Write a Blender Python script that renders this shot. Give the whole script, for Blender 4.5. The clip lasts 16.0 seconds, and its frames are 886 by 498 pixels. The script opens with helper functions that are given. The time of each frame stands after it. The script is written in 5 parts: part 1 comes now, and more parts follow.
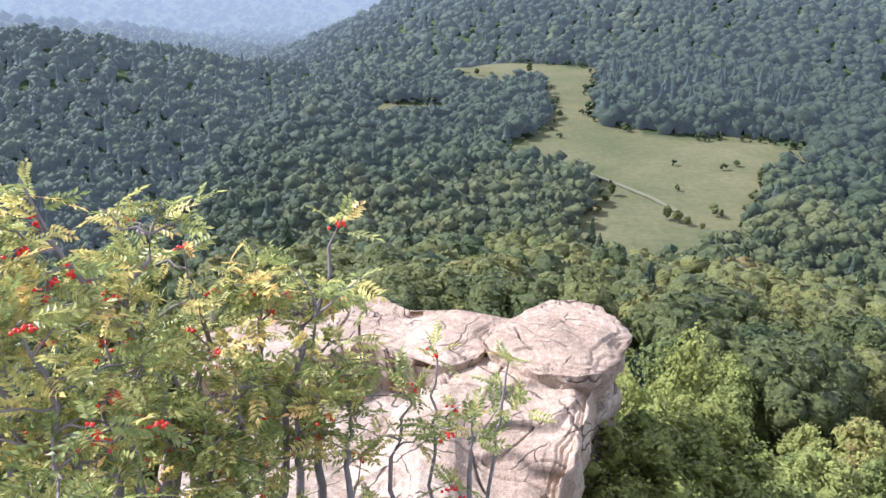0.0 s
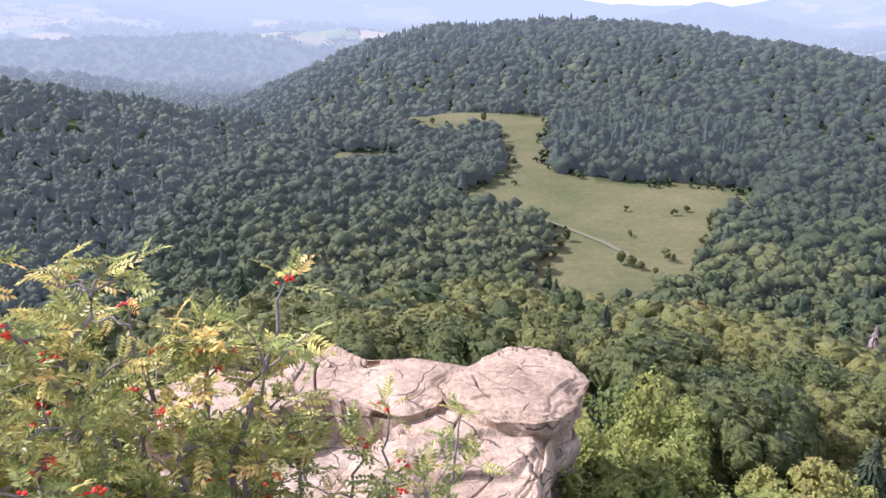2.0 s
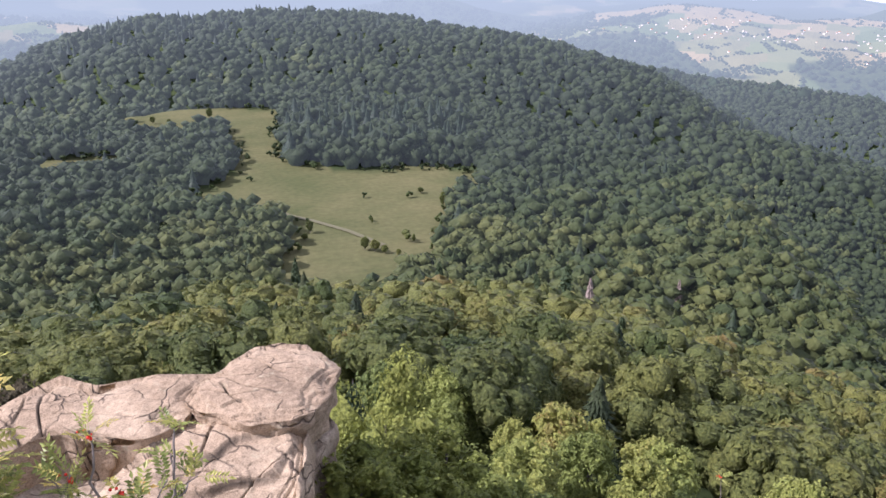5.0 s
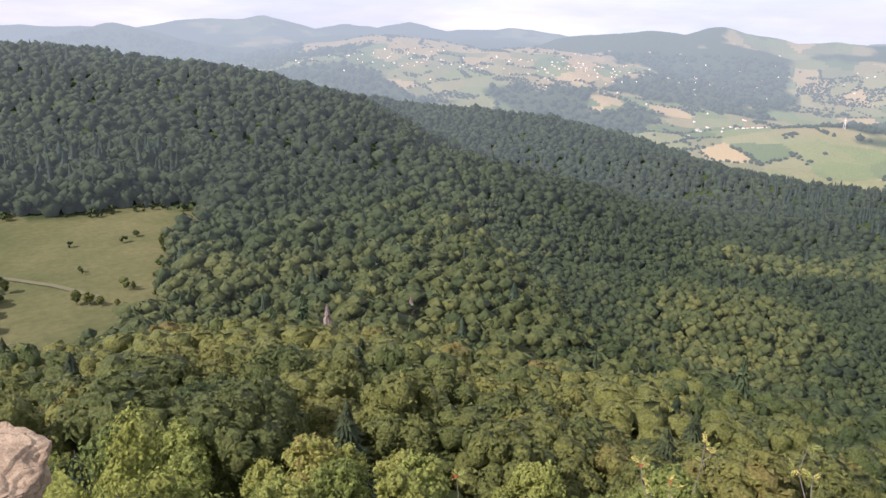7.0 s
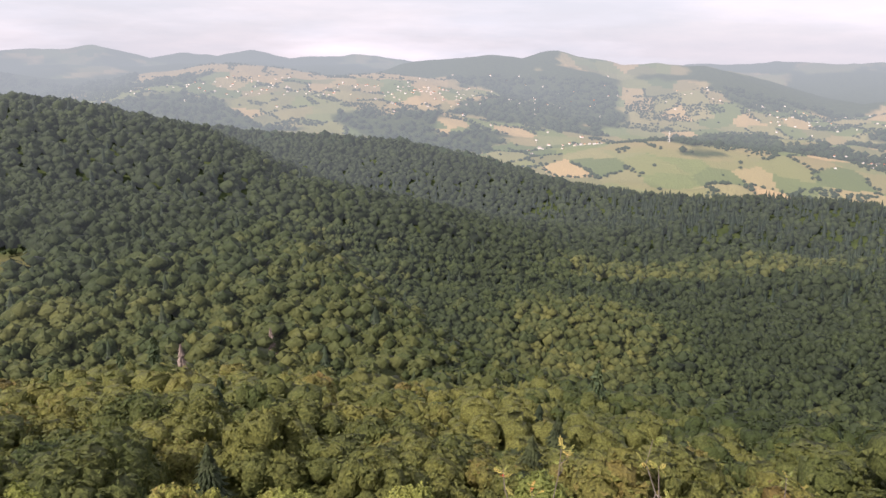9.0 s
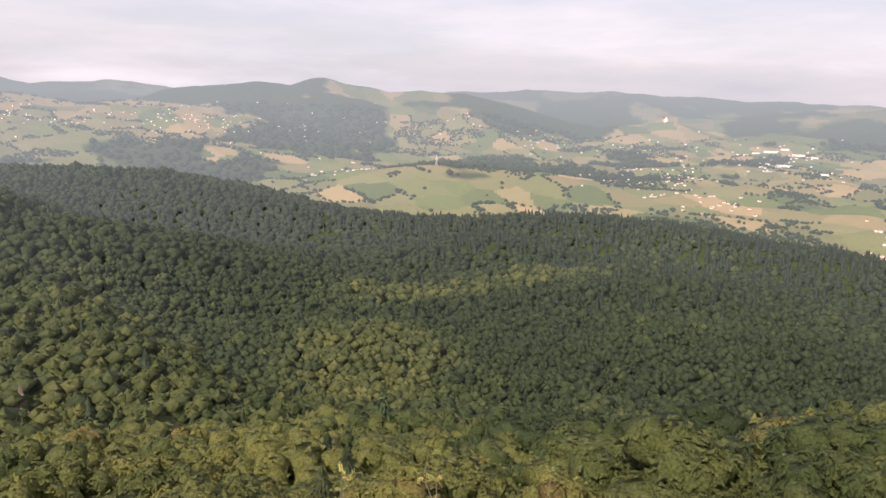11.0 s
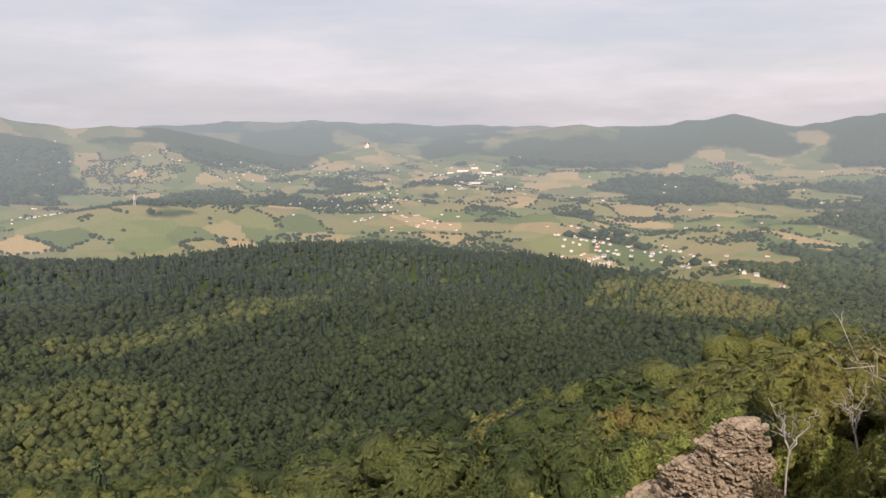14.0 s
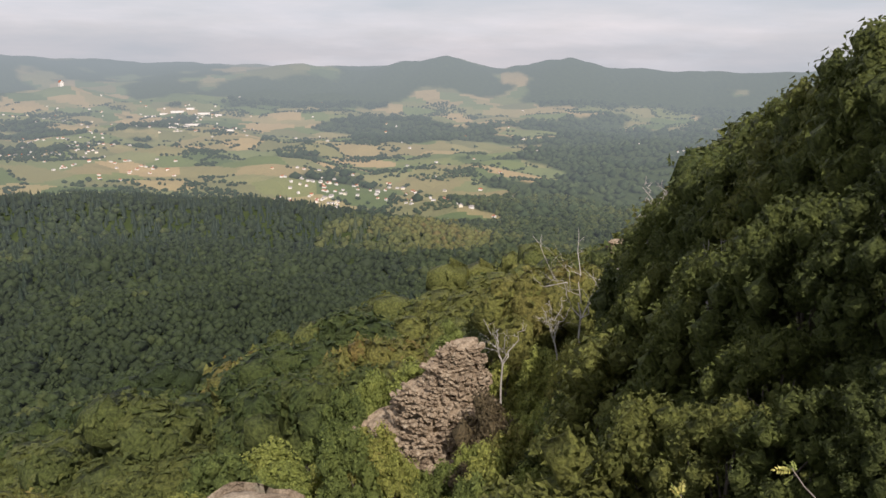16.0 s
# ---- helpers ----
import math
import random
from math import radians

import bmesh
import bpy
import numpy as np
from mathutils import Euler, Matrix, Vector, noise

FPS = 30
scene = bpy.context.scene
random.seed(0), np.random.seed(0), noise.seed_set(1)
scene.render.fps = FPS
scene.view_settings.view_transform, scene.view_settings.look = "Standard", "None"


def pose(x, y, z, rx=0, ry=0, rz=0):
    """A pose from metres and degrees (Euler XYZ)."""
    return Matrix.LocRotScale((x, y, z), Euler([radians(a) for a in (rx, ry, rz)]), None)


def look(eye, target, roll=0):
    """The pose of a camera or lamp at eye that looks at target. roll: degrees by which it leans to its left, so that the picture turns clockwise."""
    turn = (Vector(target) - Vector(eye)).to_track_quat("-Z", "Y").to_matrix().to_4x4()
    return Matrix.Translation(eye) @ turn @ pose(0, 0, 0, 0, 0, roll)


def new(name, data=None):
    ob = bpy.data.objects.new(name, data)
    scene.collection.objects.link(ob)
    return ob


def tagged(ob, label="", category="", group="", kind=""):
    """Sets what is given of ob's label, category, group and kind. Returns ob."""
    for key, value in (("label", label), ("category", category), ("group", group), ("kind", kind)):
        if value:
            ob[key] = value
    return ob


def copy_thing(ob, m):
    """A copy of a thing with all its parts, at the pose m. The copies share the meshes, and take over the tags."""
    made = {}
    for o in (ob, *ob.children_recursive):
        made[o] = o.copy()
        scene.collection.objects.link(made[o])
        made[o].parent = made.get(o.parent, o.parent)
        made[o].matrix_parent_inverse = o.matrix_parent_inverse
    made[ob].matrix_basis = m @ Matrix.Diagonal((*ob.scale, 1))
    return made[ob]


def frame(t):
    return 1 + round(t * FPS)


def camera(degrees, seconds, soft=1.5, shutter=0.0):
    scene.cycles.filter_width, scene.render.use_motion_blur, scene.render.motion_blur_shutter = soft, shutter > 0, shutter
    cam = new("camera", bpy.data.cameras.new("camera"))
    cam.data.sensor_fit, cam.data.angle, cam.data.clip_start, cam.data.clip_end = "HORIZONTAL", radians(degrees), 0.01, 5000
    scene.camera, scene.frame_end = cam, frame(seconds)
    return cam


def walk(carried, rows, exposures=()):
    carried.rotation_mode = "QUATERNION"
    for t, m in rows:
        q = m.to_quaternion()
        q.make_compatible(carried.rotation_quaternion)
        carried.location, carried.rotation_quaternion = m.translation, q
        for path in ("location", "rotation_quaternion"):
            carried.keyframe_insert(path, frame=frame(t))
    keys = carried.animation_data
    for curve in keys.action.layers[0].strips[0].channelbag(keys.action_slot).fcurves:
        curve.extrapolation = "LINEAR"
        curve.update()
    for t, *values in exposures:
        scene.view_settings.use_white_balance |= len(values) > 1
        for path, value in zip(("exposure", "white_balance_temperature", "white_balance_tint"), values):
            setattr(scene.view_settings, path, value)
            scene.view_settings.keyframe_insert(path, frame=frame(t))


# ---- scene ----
cam = camera(60.8, 16.0, soft=1.5)
EYE, ARM = 1.6, 0.40          # eye height, and the radius on which the outstretched arm swings
ROWS = [  # seconds, yaw, pitch, roll about the view axis, rise
    (0, 0.20, -22.78, 0.19, 0.000), (0.5, 4.31, -22.26, 1.25, 0.000), (1, 6.29, -21.47, 1.52, 0.005), (1.5, 1.79, -20.08, 1.53, 0.012),
    (2, -3.23, -19.18, 0.71, 0.018), (2.5, -7.58, -20.10, 0.14, 0.016), (3, -12.33, -18.72, 0.29, 0.020), (3.5, -17.98, -19.02, 0.59, 0.018),
    (3.7, -19.81, -19.41, 0.67, 0.018), (5.8, -26.23, -19.04, 0.92, 0.015), (6, -27.97, -18.46, 0.79, 0.015), (6.5, -37.16, -18.48, 1.94, 0.010),
    (7, -44.65, -16.98, 1.40, 0.010), (7.5, -45.32, -16.91, 0.83, 0.010), (8, -47.80, -15.97, 0.68, 0.010), (8.2, -49.44, -15.58, 0.74, 0.009),
    (10.3, -65.61, -13.94, 1.03, 0.001), (10.5, -67.29, -13.50, 1.26, 0.000), (11, -72.93, -12.71, 1.30, 0.000), (11.5, -77.55, -11.90, 1.42, 0.000),
    (12, -81.63, -12.47, 1.75, 0.000), (12.5, -84.38, -11.38, 0.41, 0.000), (13, -87.51, -10.48, 0.53, 0.000), (13.5, -91.25, -10.20, -0.72, 0.000),
    (14, -94.59, -10.35, -0.25, 0.000), (14.5, -96.04, -10.94, 0.08, 0.000), (15, -99.05, -12.44, 0.17, 0.000), (15.5, -107.96, -14.66, 0.80, 0.000),
    (16, -115.45, -14.65, 1.06, 0.000),
]


def held(yaw, pitch, roll, rise):
    a = radians(yaw)
    return pose(-ARM * math.sin(a), ARM * (math.cos(a) - 1), EYE + rise, 90 + pitch, 0, yaw) @ pose(0, 0, 0, 0, 0, roll)


EXPOSURES = ((0.0, 1.2, 5150, 26), (1.5, 1.12, 5350, 34), (3.5, 0.88, 5450, 33), (7.0, 0.6, 6000, 24), (8.0, 0.52, 6300, 25), (11.0, 0.32, 6650, 25), (14.5, 0.06, 6650, 19), (15.0, 0.03, 6450, 18), (16.0, 0.0, 6400, 17))
walk(cam, [(t, held(*r)) for t, *r in ROWS], EXPOSURES)

# ---- light ----
SUN_BEARING, SUN_HEIGHT = -80.0, 43.0      # bearings: degrees to the right of the first view
world = bpy.data.worlds.new("sky")
scene.world = world
world.use_nodes = True
wt = world.node_tree
wt.nodes.clear()


def wnode(kind, **inputs):
    n = wt.nodes.new(kind)
    for k, v in inputs.items():
        n.inputs[k].default_value = v
    return n


sky = wt.nodes.new("ShaderNodeTexSky")
sky.sky_type, sky.sun_disc = "NISHITA", False
sky.sun_elevation, sky.sun_rotation = radians(SUN_HEIGHT), radians(SUN_BEARING)
sky.air_density, sky.dust_density, sky.ozone_density, sky.altitude = 1.0, 4.0, 1.0, 900
wc = wt.nodes.new("ShaderNodeTexCoord")
wmap = wt.nodes.new("ShaderNodeMapping")
wmap.inputs["Scale"].default_value = (1.4, 1.4, 8.0)
wt.links.new(wc.outputs["Generated"], wmap.inputs["Vector"])
wn = wnode("ShaderNodeTexNoise", Scale=1.7, Detail=7.0, Roughness=0.55)
wt.links.new(wmap.outputs["Vector"], wn.inputs["Vector"])
wr = wt.nodes.new("ShaderNodeValToRGB")
wr.color_ramp.elements[0].position, wr.color_ramp.elements[0].color = 0.47, (0.72, 0.72, 0.72, 1)
wr.color_ramp.elements[1].position, wr.color_ramp.elements[1].color = 0.66, (0.95, 0.95, 0.95, 1)
wt.links.new(wn.outputs["Fac"], wr.inputs["Fac"])
wm = wt.nodes.new("ShaderNodeMix")
wm.data_type = "RGBA"
streak = wt.nodes.new("ShaderNodeMapping")
streak.inputs["Scale"].default_value = (1.0, 1.0, 6.0)
streak.inputs["Location"].default_value = (0.37, 0.2, 0.0)
wt.links.new(wc.outputs["Generated"], streak.inputs["Vector"])
sn = wnode("ShaderNodeTexNoise", Scale=2.1, Detail=8.0, Roughness=0.6)
wt.links.new(streak.outputs["Vector"], sn.inputs["Vector"])
sr = wt.nodes.new("ShaderNodeValToRGB")
sr.color_ramp.elements[0].position, sr.color_ramp.elements[0].color = 0.40, (6.5, 6.9, 7.2, 1)
sr.color_ramp.elements[1].position, sr.color_ramp.elements[1].color = 0.70, (8.7, 8.4, 8.35, 1)
wt.links.new(sn.outputs["Fac"], sr.inputs["Fac"])
wt.links.new(sr.outputs["Color"], wm.inputs["B"])
wt.links.new(wr.outputs["Color"], wm.inputs["Factor"])
wt.links.new(sky.outputs["Color"], wm.inputs["A"])
wbg = wnode("ShaderNodeBackground", Strength=0.10)
wt.links.new(wm.outputs["Result"], wbg.inputs["Color"])
wo = wt.nodes.new("ShaderNodeOutputWorld")
wt.links.new(wbg.outputs["Background"], wo.inputs["Surface"])

sun_data = bpy.data.lights.new("sun", "SUN")
sun_data.energy, sun_data.angle, sun_data.color = 4.6, radians(0.6), (1.0, 0.93, 0.82)
sun = new("sun", sun_data)
_b, _e = radians(SUN_BEARING), radians(SUN_HEIGHT)
sun.matrix_world = look((0, 0, 500), Vector((0, 0, 500)) - Vector((math.sin(_b) * math.cos(_e), math.cos(_b) * math.cos(_e), math.sin(_e))))


# ---- materials ----
def material(name):
    m = bpy.data.materials.new(name)
    m.use_nodes = True
    m.node_tree.nodes.clear()
    return m, m.node_tree


def node(nt, kind, links=None, **inputs):
    n = nt.nodes.new(kind)
    for k, v in inputs.items():
        n.inputs[k.replace("_", " ")].default_value = v
    for k, v in (links or {}).items():
        nt.links.new(v, n.inputs[k])
    return n


def ramp(nt, fac, *stops):
    n = nt.nodes.new("ShaderNodeValToRGB")
    el = n.color_ramp.elements
    while len(el) < len(stops):
        el.new(0.5)
    for e, (p, c) in zip(el, stops):
        e.position, e.color = p, (*c, 1)
    nt.links.new(fac, n.inputs["Fac"])
    return n.outputs["Color"]


def mix(nt, fac, a, b, mode="MIX"):
    n = nt.nodes.new("ShaderNodeMix")
    n.data_type, n.blend_type = "RGBA", mode
    for key, v in (("Factor", fac), ("A", a), ("B", b)):
        if hasattr(v, "is_linked"):
            nt.links.new(v, n.inputs[key])
        elif key == "Factor":
            n.inputs[0].default_value = v
        else:
            n.inputs[key].default_value = (*v, 1)
    return n.outputs["Result"]


def position(nt):
    return nt.nodes.new("ShaderNodeNewGeometry").outputs["Position"]


def fnoise(nt, vec, scale, detail=4.0, rough=0.55, **kw):
    return node(nt, "ShaderNodeTexNoise", {"Vector": vec}, Scale=scale, Detail=detail, Roughness=rough, **kw).outputs["Fac"]


def attribute(nt, name):
    n = nt.nodes.new("ShaderNodeAttribute")
    n.attribute_name = name
    return n.outputs["Fac"]


def finish(nt, shader):
    o = nt.nodes.new("ShaderNodeOutputMaterial")
    nt.links.new(shader, o.inputs["Surface"])


def principled(nt, colour, rough=0.8, bump=None, bump_strength=0.4, bump_distance=0.05, spec=0.3):
    p = node(nt, "ShaderNodeBsdfPrincipled", Roughness=rough)
    p.inputs["Specular IOR Level"].default_value = spec
    if hasattr(colour, "is_linked"):
        nt.links.new(colour, p.inputs["Base Color"])
    else:
        p.inputs["Base Color"].default_value = (*colour, 1)
    if bump is not None:
        b = node(nt, "ShaderNodeBump", {"Height": bump}, Strength=bump_strength, Distance=bump_distance)
        nt.links.new(b.outputs["Normal"], p.inputs["Normal"])
    return p.outputs["BSDF"]


def leaf_material(name, *stops, through_light=0.3, rough=0.55, by_object=False, glow=False, grain=1.1, relief=0.9, depth=1.0):
    """Foliage: the tree's own tint, with a finer change from spray to spray."""
    m, nt = material(name)
    if by_object:
        tint = nt.nodes.new("ShaderNodeObjectInfo").outputs["Random"]
    else:
        tint = attribute(nt, "tint")
    isle = nt.nodes.new("ShaderNodeNewGeometry").outputs["Random Per Island"]
    a = node(nt, "ShaderNodeMath", {0: tint})
    a.operation = "MULTIPLY"
    a.inputs[1].default_value = 0.8
    b = node(nt, "ShaderNodeMath", {0: isle, 2: a.outputs[0]})
    b.operation = "MULTIPLY_ADD"
    b.inputs[1].default_value = 0.2
    col = ramp(nt, b.outputs[0], *stops)
    pos = position(nt)
    n = fnoise(nt, pos, grain, 5.0, 0.62)
    # shading between leaves painted in: hollows of the bump noise go darker
    col = mix(nt, 1.0, col, ramp(nt, n, (0.32, (1 - 0.55 * depth, 1 - 0.53 * depth, 1 - 0.5 * depth)), (0.68, (1 + 0.42 * depth, 1 + 0.4 * depth, 1 + 0.3 * depth))), "MULTIPLY")
    p = principled(nt, col, rough, n, 1.0, relief, spec=0.2)
    t = node(nt, "ShaderNodeBsdfTranslucent", {"Color": col})
    s = node(nt, "ShaderNodeMixShader", {1: p, 2: t.outputs["BSDF"]}, Fac=through_light)
    finish(nt, painted_haze(nt, s.outputs["Shader"]) if glow else s.outputs["Shader"])
    return m


def painted_haze(nt, shader):
    """Haze of the far country, painted as pale glow mixed over the surface."""
    far = attribute(nt, "haze_share")
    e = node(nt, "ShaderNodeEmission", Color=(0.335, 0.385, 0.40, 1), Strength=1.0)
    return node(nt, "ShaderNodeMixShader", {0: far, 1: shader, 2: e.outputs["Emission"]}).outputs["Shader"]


BROADLEAF = ((0.0, (0.038, 0.056, 0.024)), (0.3, (0.068, 0.096, 0.032)), (0.6, (0.138, 0.156, 0.048)), (0.85, (0.20, 0.205, 0.058)), (0.95, (0.215, 0.20, 0.06)), (1.0, (0.235, 0.175, 0.06)))
leaf_far = leaf_material("far_foliage", *BROADLEAF, through_light=0.22, grain=3.4, relief=0.5, depth=1.15)
leaf_near = leaf_material("foliage", (0.0, (0.115, 0.155, 0.052)), (0.3, (0.220, 0.265, 0.076)), (0.6, (0.312, 0.351, 0.094)), (0.85, (0.365, 0.372, 0.102)), (0.97, (0.370, 0.325, 0.104)), (1.0, (0.437, 0.281, 0.110)), through_light=0.3, by_object=True, grain=7.0, relief=0.24, depth=1.1)
# cloud shade on the ridge trees, put into a darker leaf colour
leaf_dark = leaf_material("shade_dark_foliage", (0.0, (0.089, 0.110, 0.036)), (0.6, (0.143, 0.167, 0.048)), (1.0, (0.215, 0.221, 0.062)), through_light=0.3, by_object=True, grain=7.0, relief=0.24, depth=1.1)
leaf_brown = leaf_material("brown_foliage", (0.0, (0.10, 0.085, 0.05)), (1.0, (0.17, 0.13, 0.075)), through_light=0.2, by_object=True, grain=7.0, relief=0.24, depth=1.1)
leaf_bright = leaf_material("bright_foliage", (0.0, (0.228, 0.270, 0.060)), (1.0, (0.336, 0.360, 0.090)), by_object=True, grain=7.0, relief=0.24, depth=1.1)
NEEDLES = ((0.0, (0.021, 0.036, 0.021)), (0.5, (0.038, 0.056, 0.028)), (1.0, (0.068, 0.083, 0.035)))
needle_near = leaf_material("near_needles", *((p, tuple(1.9 * q for q in c)) for p, c in NEEDLES), through_light=0.15, grain=4.0, relief=0.3)
needle_far = leaf_material("needles", *NEEDLES, through_light=0.08)
rowan_leaf = leaf_material("rowan_leaf", (0.0, (0.177, 0.224, 0.065)), (0.35, (0.354, 0.384, 0.118)), (0.62, (0.500, 0.480, 0.150)), (0.88, (0.700, 0.590, 0.190)), (0.97, (0.920, 0.614, 0.201)), (1.0, (0.708, 0.307, 0.106)), through_light=0.45, rough=0.38, by_object=True, grain=30.0, relief=0.002)


def plain_material(name, dark, light, scale, rough=0.8, bump_distance=0.02, bump=0.5):
    m, nt = material(name)
    pos = position(nt)
    n = fnoise(nt, pos, scale, 6.0, 0.6)
    n2 = fnoise(nt, pos, scale * 0.13, 3.0)
    col = mix(nt, n2, ramp(nt, n, (0.3, dark), (0.7, light)), light)
    finish(nt, principled(nt, col, rough, n, bump, bump_distance))
    return m


bark = plain_material("bark", (0.06, 0.05, 0.042), (0.19, 0.16, 0.135), 25.0, 0.85, 0.01)
rowan_bark = plain_material("rowan_bark", (0.085, 0.07, 0.06), (0.25, 0.21, 0.18), 40.0, 0.7, 0.004)
dead_wood = plain_material("dead_wood", (0.22, 0.195, 0.17), (0.44, 0.41, 0.37), 8.0, 0.8, 0.01)
withered = plain_material("withered_needles", (0.16, 0.12, 0.10), (0.30, 0.24, 0.2), 6.0)
berry_red = plain_material("berry", (0.50, 0.015, 0.012), (0.75, 0.05, 0.02), 300.0, 0.5, 0.0005, 0.1)
render_white = plain_material("pale_render", (0.55, 0.52, 0.48), (0.7, 0.67, 0.63), 0.6)
render_cream = plain_material("cream_render", (0.62, 0.55, 0.42), (0.74, 0.68, 0.55), 0.6)
roof_red = plain_material("roof_tile", (0.22, 0.085, 0.05), (0.36, 0.15, 0.09), 1.5)
roof_grey = plain_material("grey_roof", (0.16, 0.15, 0.15), (0.30, 0.28, 0.27), 1.5)
glass_dark = plain_material("window_glass", (0.03, 0.035, 0.04), (0.06, 0.065, 0.07), 2.0, 0.15)
path_earth = plain_material("path_earth", (0.085, 0.08, 0.04), (0.125, 0.115, 0.06), 0.8)


def rock_material(name, dark, mid, pale, lichen, blotch=0.55):
    m, nt = material(name)
    pos = position(nt)
    big = fnoise(nt, pos, blotch, 6.0, 0.65)
    fine = fnoise(nt, pos, 9.0, 8.0, 0.65)
    col = ramp(nt, big, (0.28, dark), (0.48, mid), (0.70, pale))
    col = mix(nt, 1.0, col, ramp(nt, fine, (0.3, (0.72, 0.70, 0.67)), (0.66, (1.12, 1.11, 1.09))), "MULTIPLY")
    grit = fnoise(nt, pos, 45.0, 6.0, 0.7)
    col = mix(nt, 1.0, col, ramp(nt, grit, (0.36, (0.6, 0.58, 0.55)), (0.56, (1.08, 1.08, 1.08))), "MULTIPLY")
    spots = fnoise(nt, pos, 3.2, 6.0, 0.7)
    col = mix(nt, ramp(nt, spots, (0.58, (0, 0, 0)), (0.68, (0.55, 0.55, 0.55))), col, lichen)
    warp = node(nt, "ShaderNodeVectorMath", {0: pos})
    wn_ = node(nt, "ShaderNodeTexNoise", {"Vector": pos}, Scale=0.9, Detail=4.0)
    nt.links.new(wn_.outputs["Color"], warp.inputs[1])
    gate = fnoise(nt, pos, 1.3, 3.0, 0.5)
    crack = None
    for size, wide, faint, lo in ((0.42, 0.010, 0.0, 0.38), (1.15, 0.02, 0.1, 0.52)):
        v = node(nt, "ShaderNodeTexVoronoi", {"Vector": warp.outputs[0]}, Scale=size)
        v.feature = "DISTANCE_TO_EDGE"
        line = ramp(nt, v.outputs["Distance"], (0.0, (faint,) * 3), (wide, (1, 1, 1)))
        line = mix(nt, ramp(nt, gate, (lo, (0, 0, 0)), (lo + 0.12, (1, 1, 1))), (1, 1, 1), line)
        crack = line if crack is None else mix(nt, 1.0, crack, line, "MULTIPLY")
    col = mix(nt, crack, (0.07, 0.052, 0.04), col)
    coarse_ = fnoise(nt, pos, 2.6, 5.0, 0.6)
    pits = fnoise(nt, pos, 5.5, 3.0, 0.5)
    col = mix(nt, ramp(nt, pits, (0.72, (0, 0, 0)), (0.76, (0.7, 0.7, 0.7))), col, dark)
    col = mix(nt, attribute(nt, "seam"), col, (0.045, 0.036, 0.028))       # shade in fissures and under ledges, painted dark
    layer = node(nt, "ShaderNodeMath", {0: fine, 1: crack})
    layer.operation = "ADD"
    heave = node(nt, "ShaderNodeMath", {0: coarse_, 2: layer.outputs[0]})
    heave.operation = "MULTIPLY_ADD"
    heave.inputs[1].default_value = 1.1
    finish(nt, principled(nt, col, 0.88, heave.outputs[0], 0.8, 0.035, spec=0.15))
    return m


rock_pink = rock_material("andesite", (0.20, 0.148, 0.10), (0.35, 0.265, 0.18), (0.47, 0.37, 0.26), (0.42, 0.37, 0.25))
rock_grey = rock_material("weathered_rock", (0.14, 0.105, 0.075), (0.30, 0.235, 0.165), (0.46, 0.385, 0.29), (0.36, 0.33, 0.24), 2.2)


# ---- the land ----
def polar(bearing, distance):
    b = radians(bearing)
    return distance * math.sin(b), distance * math.cos(b)


def smooth(a, b, v):
    u = np.clip((v - a) / (b - a), 0, 1)
    return u * u * (3 - 2 * u)


_rng = np.random.default_rng(7)
_lat = _rng.random((256, 256))


def vnoise(x, y):
    """Smooth value noise between -1 and 1, with a period of 256."""
    xi, yi = np.floor(x).astype(int), np.floor(y).astype(int)
    u, v = x - xi, y - yi
    u, v = u * u * (3 - 2 * u), v * v * (3 - 2 * v)
    a, b = _lat[xi % 256, yi % 256], _lat[(xi + 1) % 256, yi % 256]
    c, d = _lat[xi % 256, (yi + 1) % 256], _lat[(xi + 1) % 256, (yi + 1) % 256]
    return 2 * ((a * (1 - u) + b * u) * (1 - v) + (c * (1 - u) + d * u) * v) - 1


def fbm(x, y, size, octaves=4):
    h, k = 0, 1.0
    for i in range(octaves):
        h = h + k * vnoise(x / size + 17.3 * i, y / size + 5.1 * i)
        size, k = size / 2.1, k / 2
    return h


def crest(x, y, slope, soft, *line):
    """A ridge of even slope that falls away on both sides of a line of (bearing, distance, height)."""
    best = np.full(np.shape(x), -1e9)
    pts = [(*polar(b, r), z) for b, r, z in line]
    for (x0, y0, z0), (x1, y1, z1) in zip(pts, pts[1:] or pts):
        l2 = max((x1 - x0) ** 2 + (y1 - y0) ** 2, 1e-6)
        u = np.clip(((x - x0) * (x1 - x0) + (y - y0) * (y1 - y0)) / l2, 0, 1)
        d = np.hypot(x - x0 - u * (x1 - x0), y - y0 - u * (y1 - y0))
        best = np.maximum(best, z0 + u * (z1 - z0) - slope * (np.sqrt(d * d + soft * soft) - soft))
    return best


def smax(a, b, k):
    d = np.clip(0.5 + 0.5 * (a - b) / k, 0, 1)
    return b * (1 - d) + a * d + k * d * (1 - d)


NEAR_B = (-180, -150, -60, 0, 30, 52, 76, 88, 96, 105, 114, 122, 131, 138, 150, 180)
NEAR_S = (0.10, 0.10, 0.36, 0.365, 0.37, 0.44, 0.44, 0.40, 0.355, 0.314, 0.278, 0.22, 0.145, 0.12, 0.10, 0.10)
NEAR_C = (2, 2, 16, 16, 16, 16, 16, 16, 16, 16, 16, 16, 14, 10, 4, 2)
NEAR_R = (300, 300, 240, 230, 230, 250, 240, 140, 110, 110, 110, 115, 130, 160, 300, 300)

def up(deg, r):
    return EYE + r * math.tan(radians(deg))


def crowned(*line, wood=11.0):
    """A crest of (bearing, distance, elevation of its treetops)."""
    return tuple((b, r, up(el, r) - wood) for b, r, el in line)


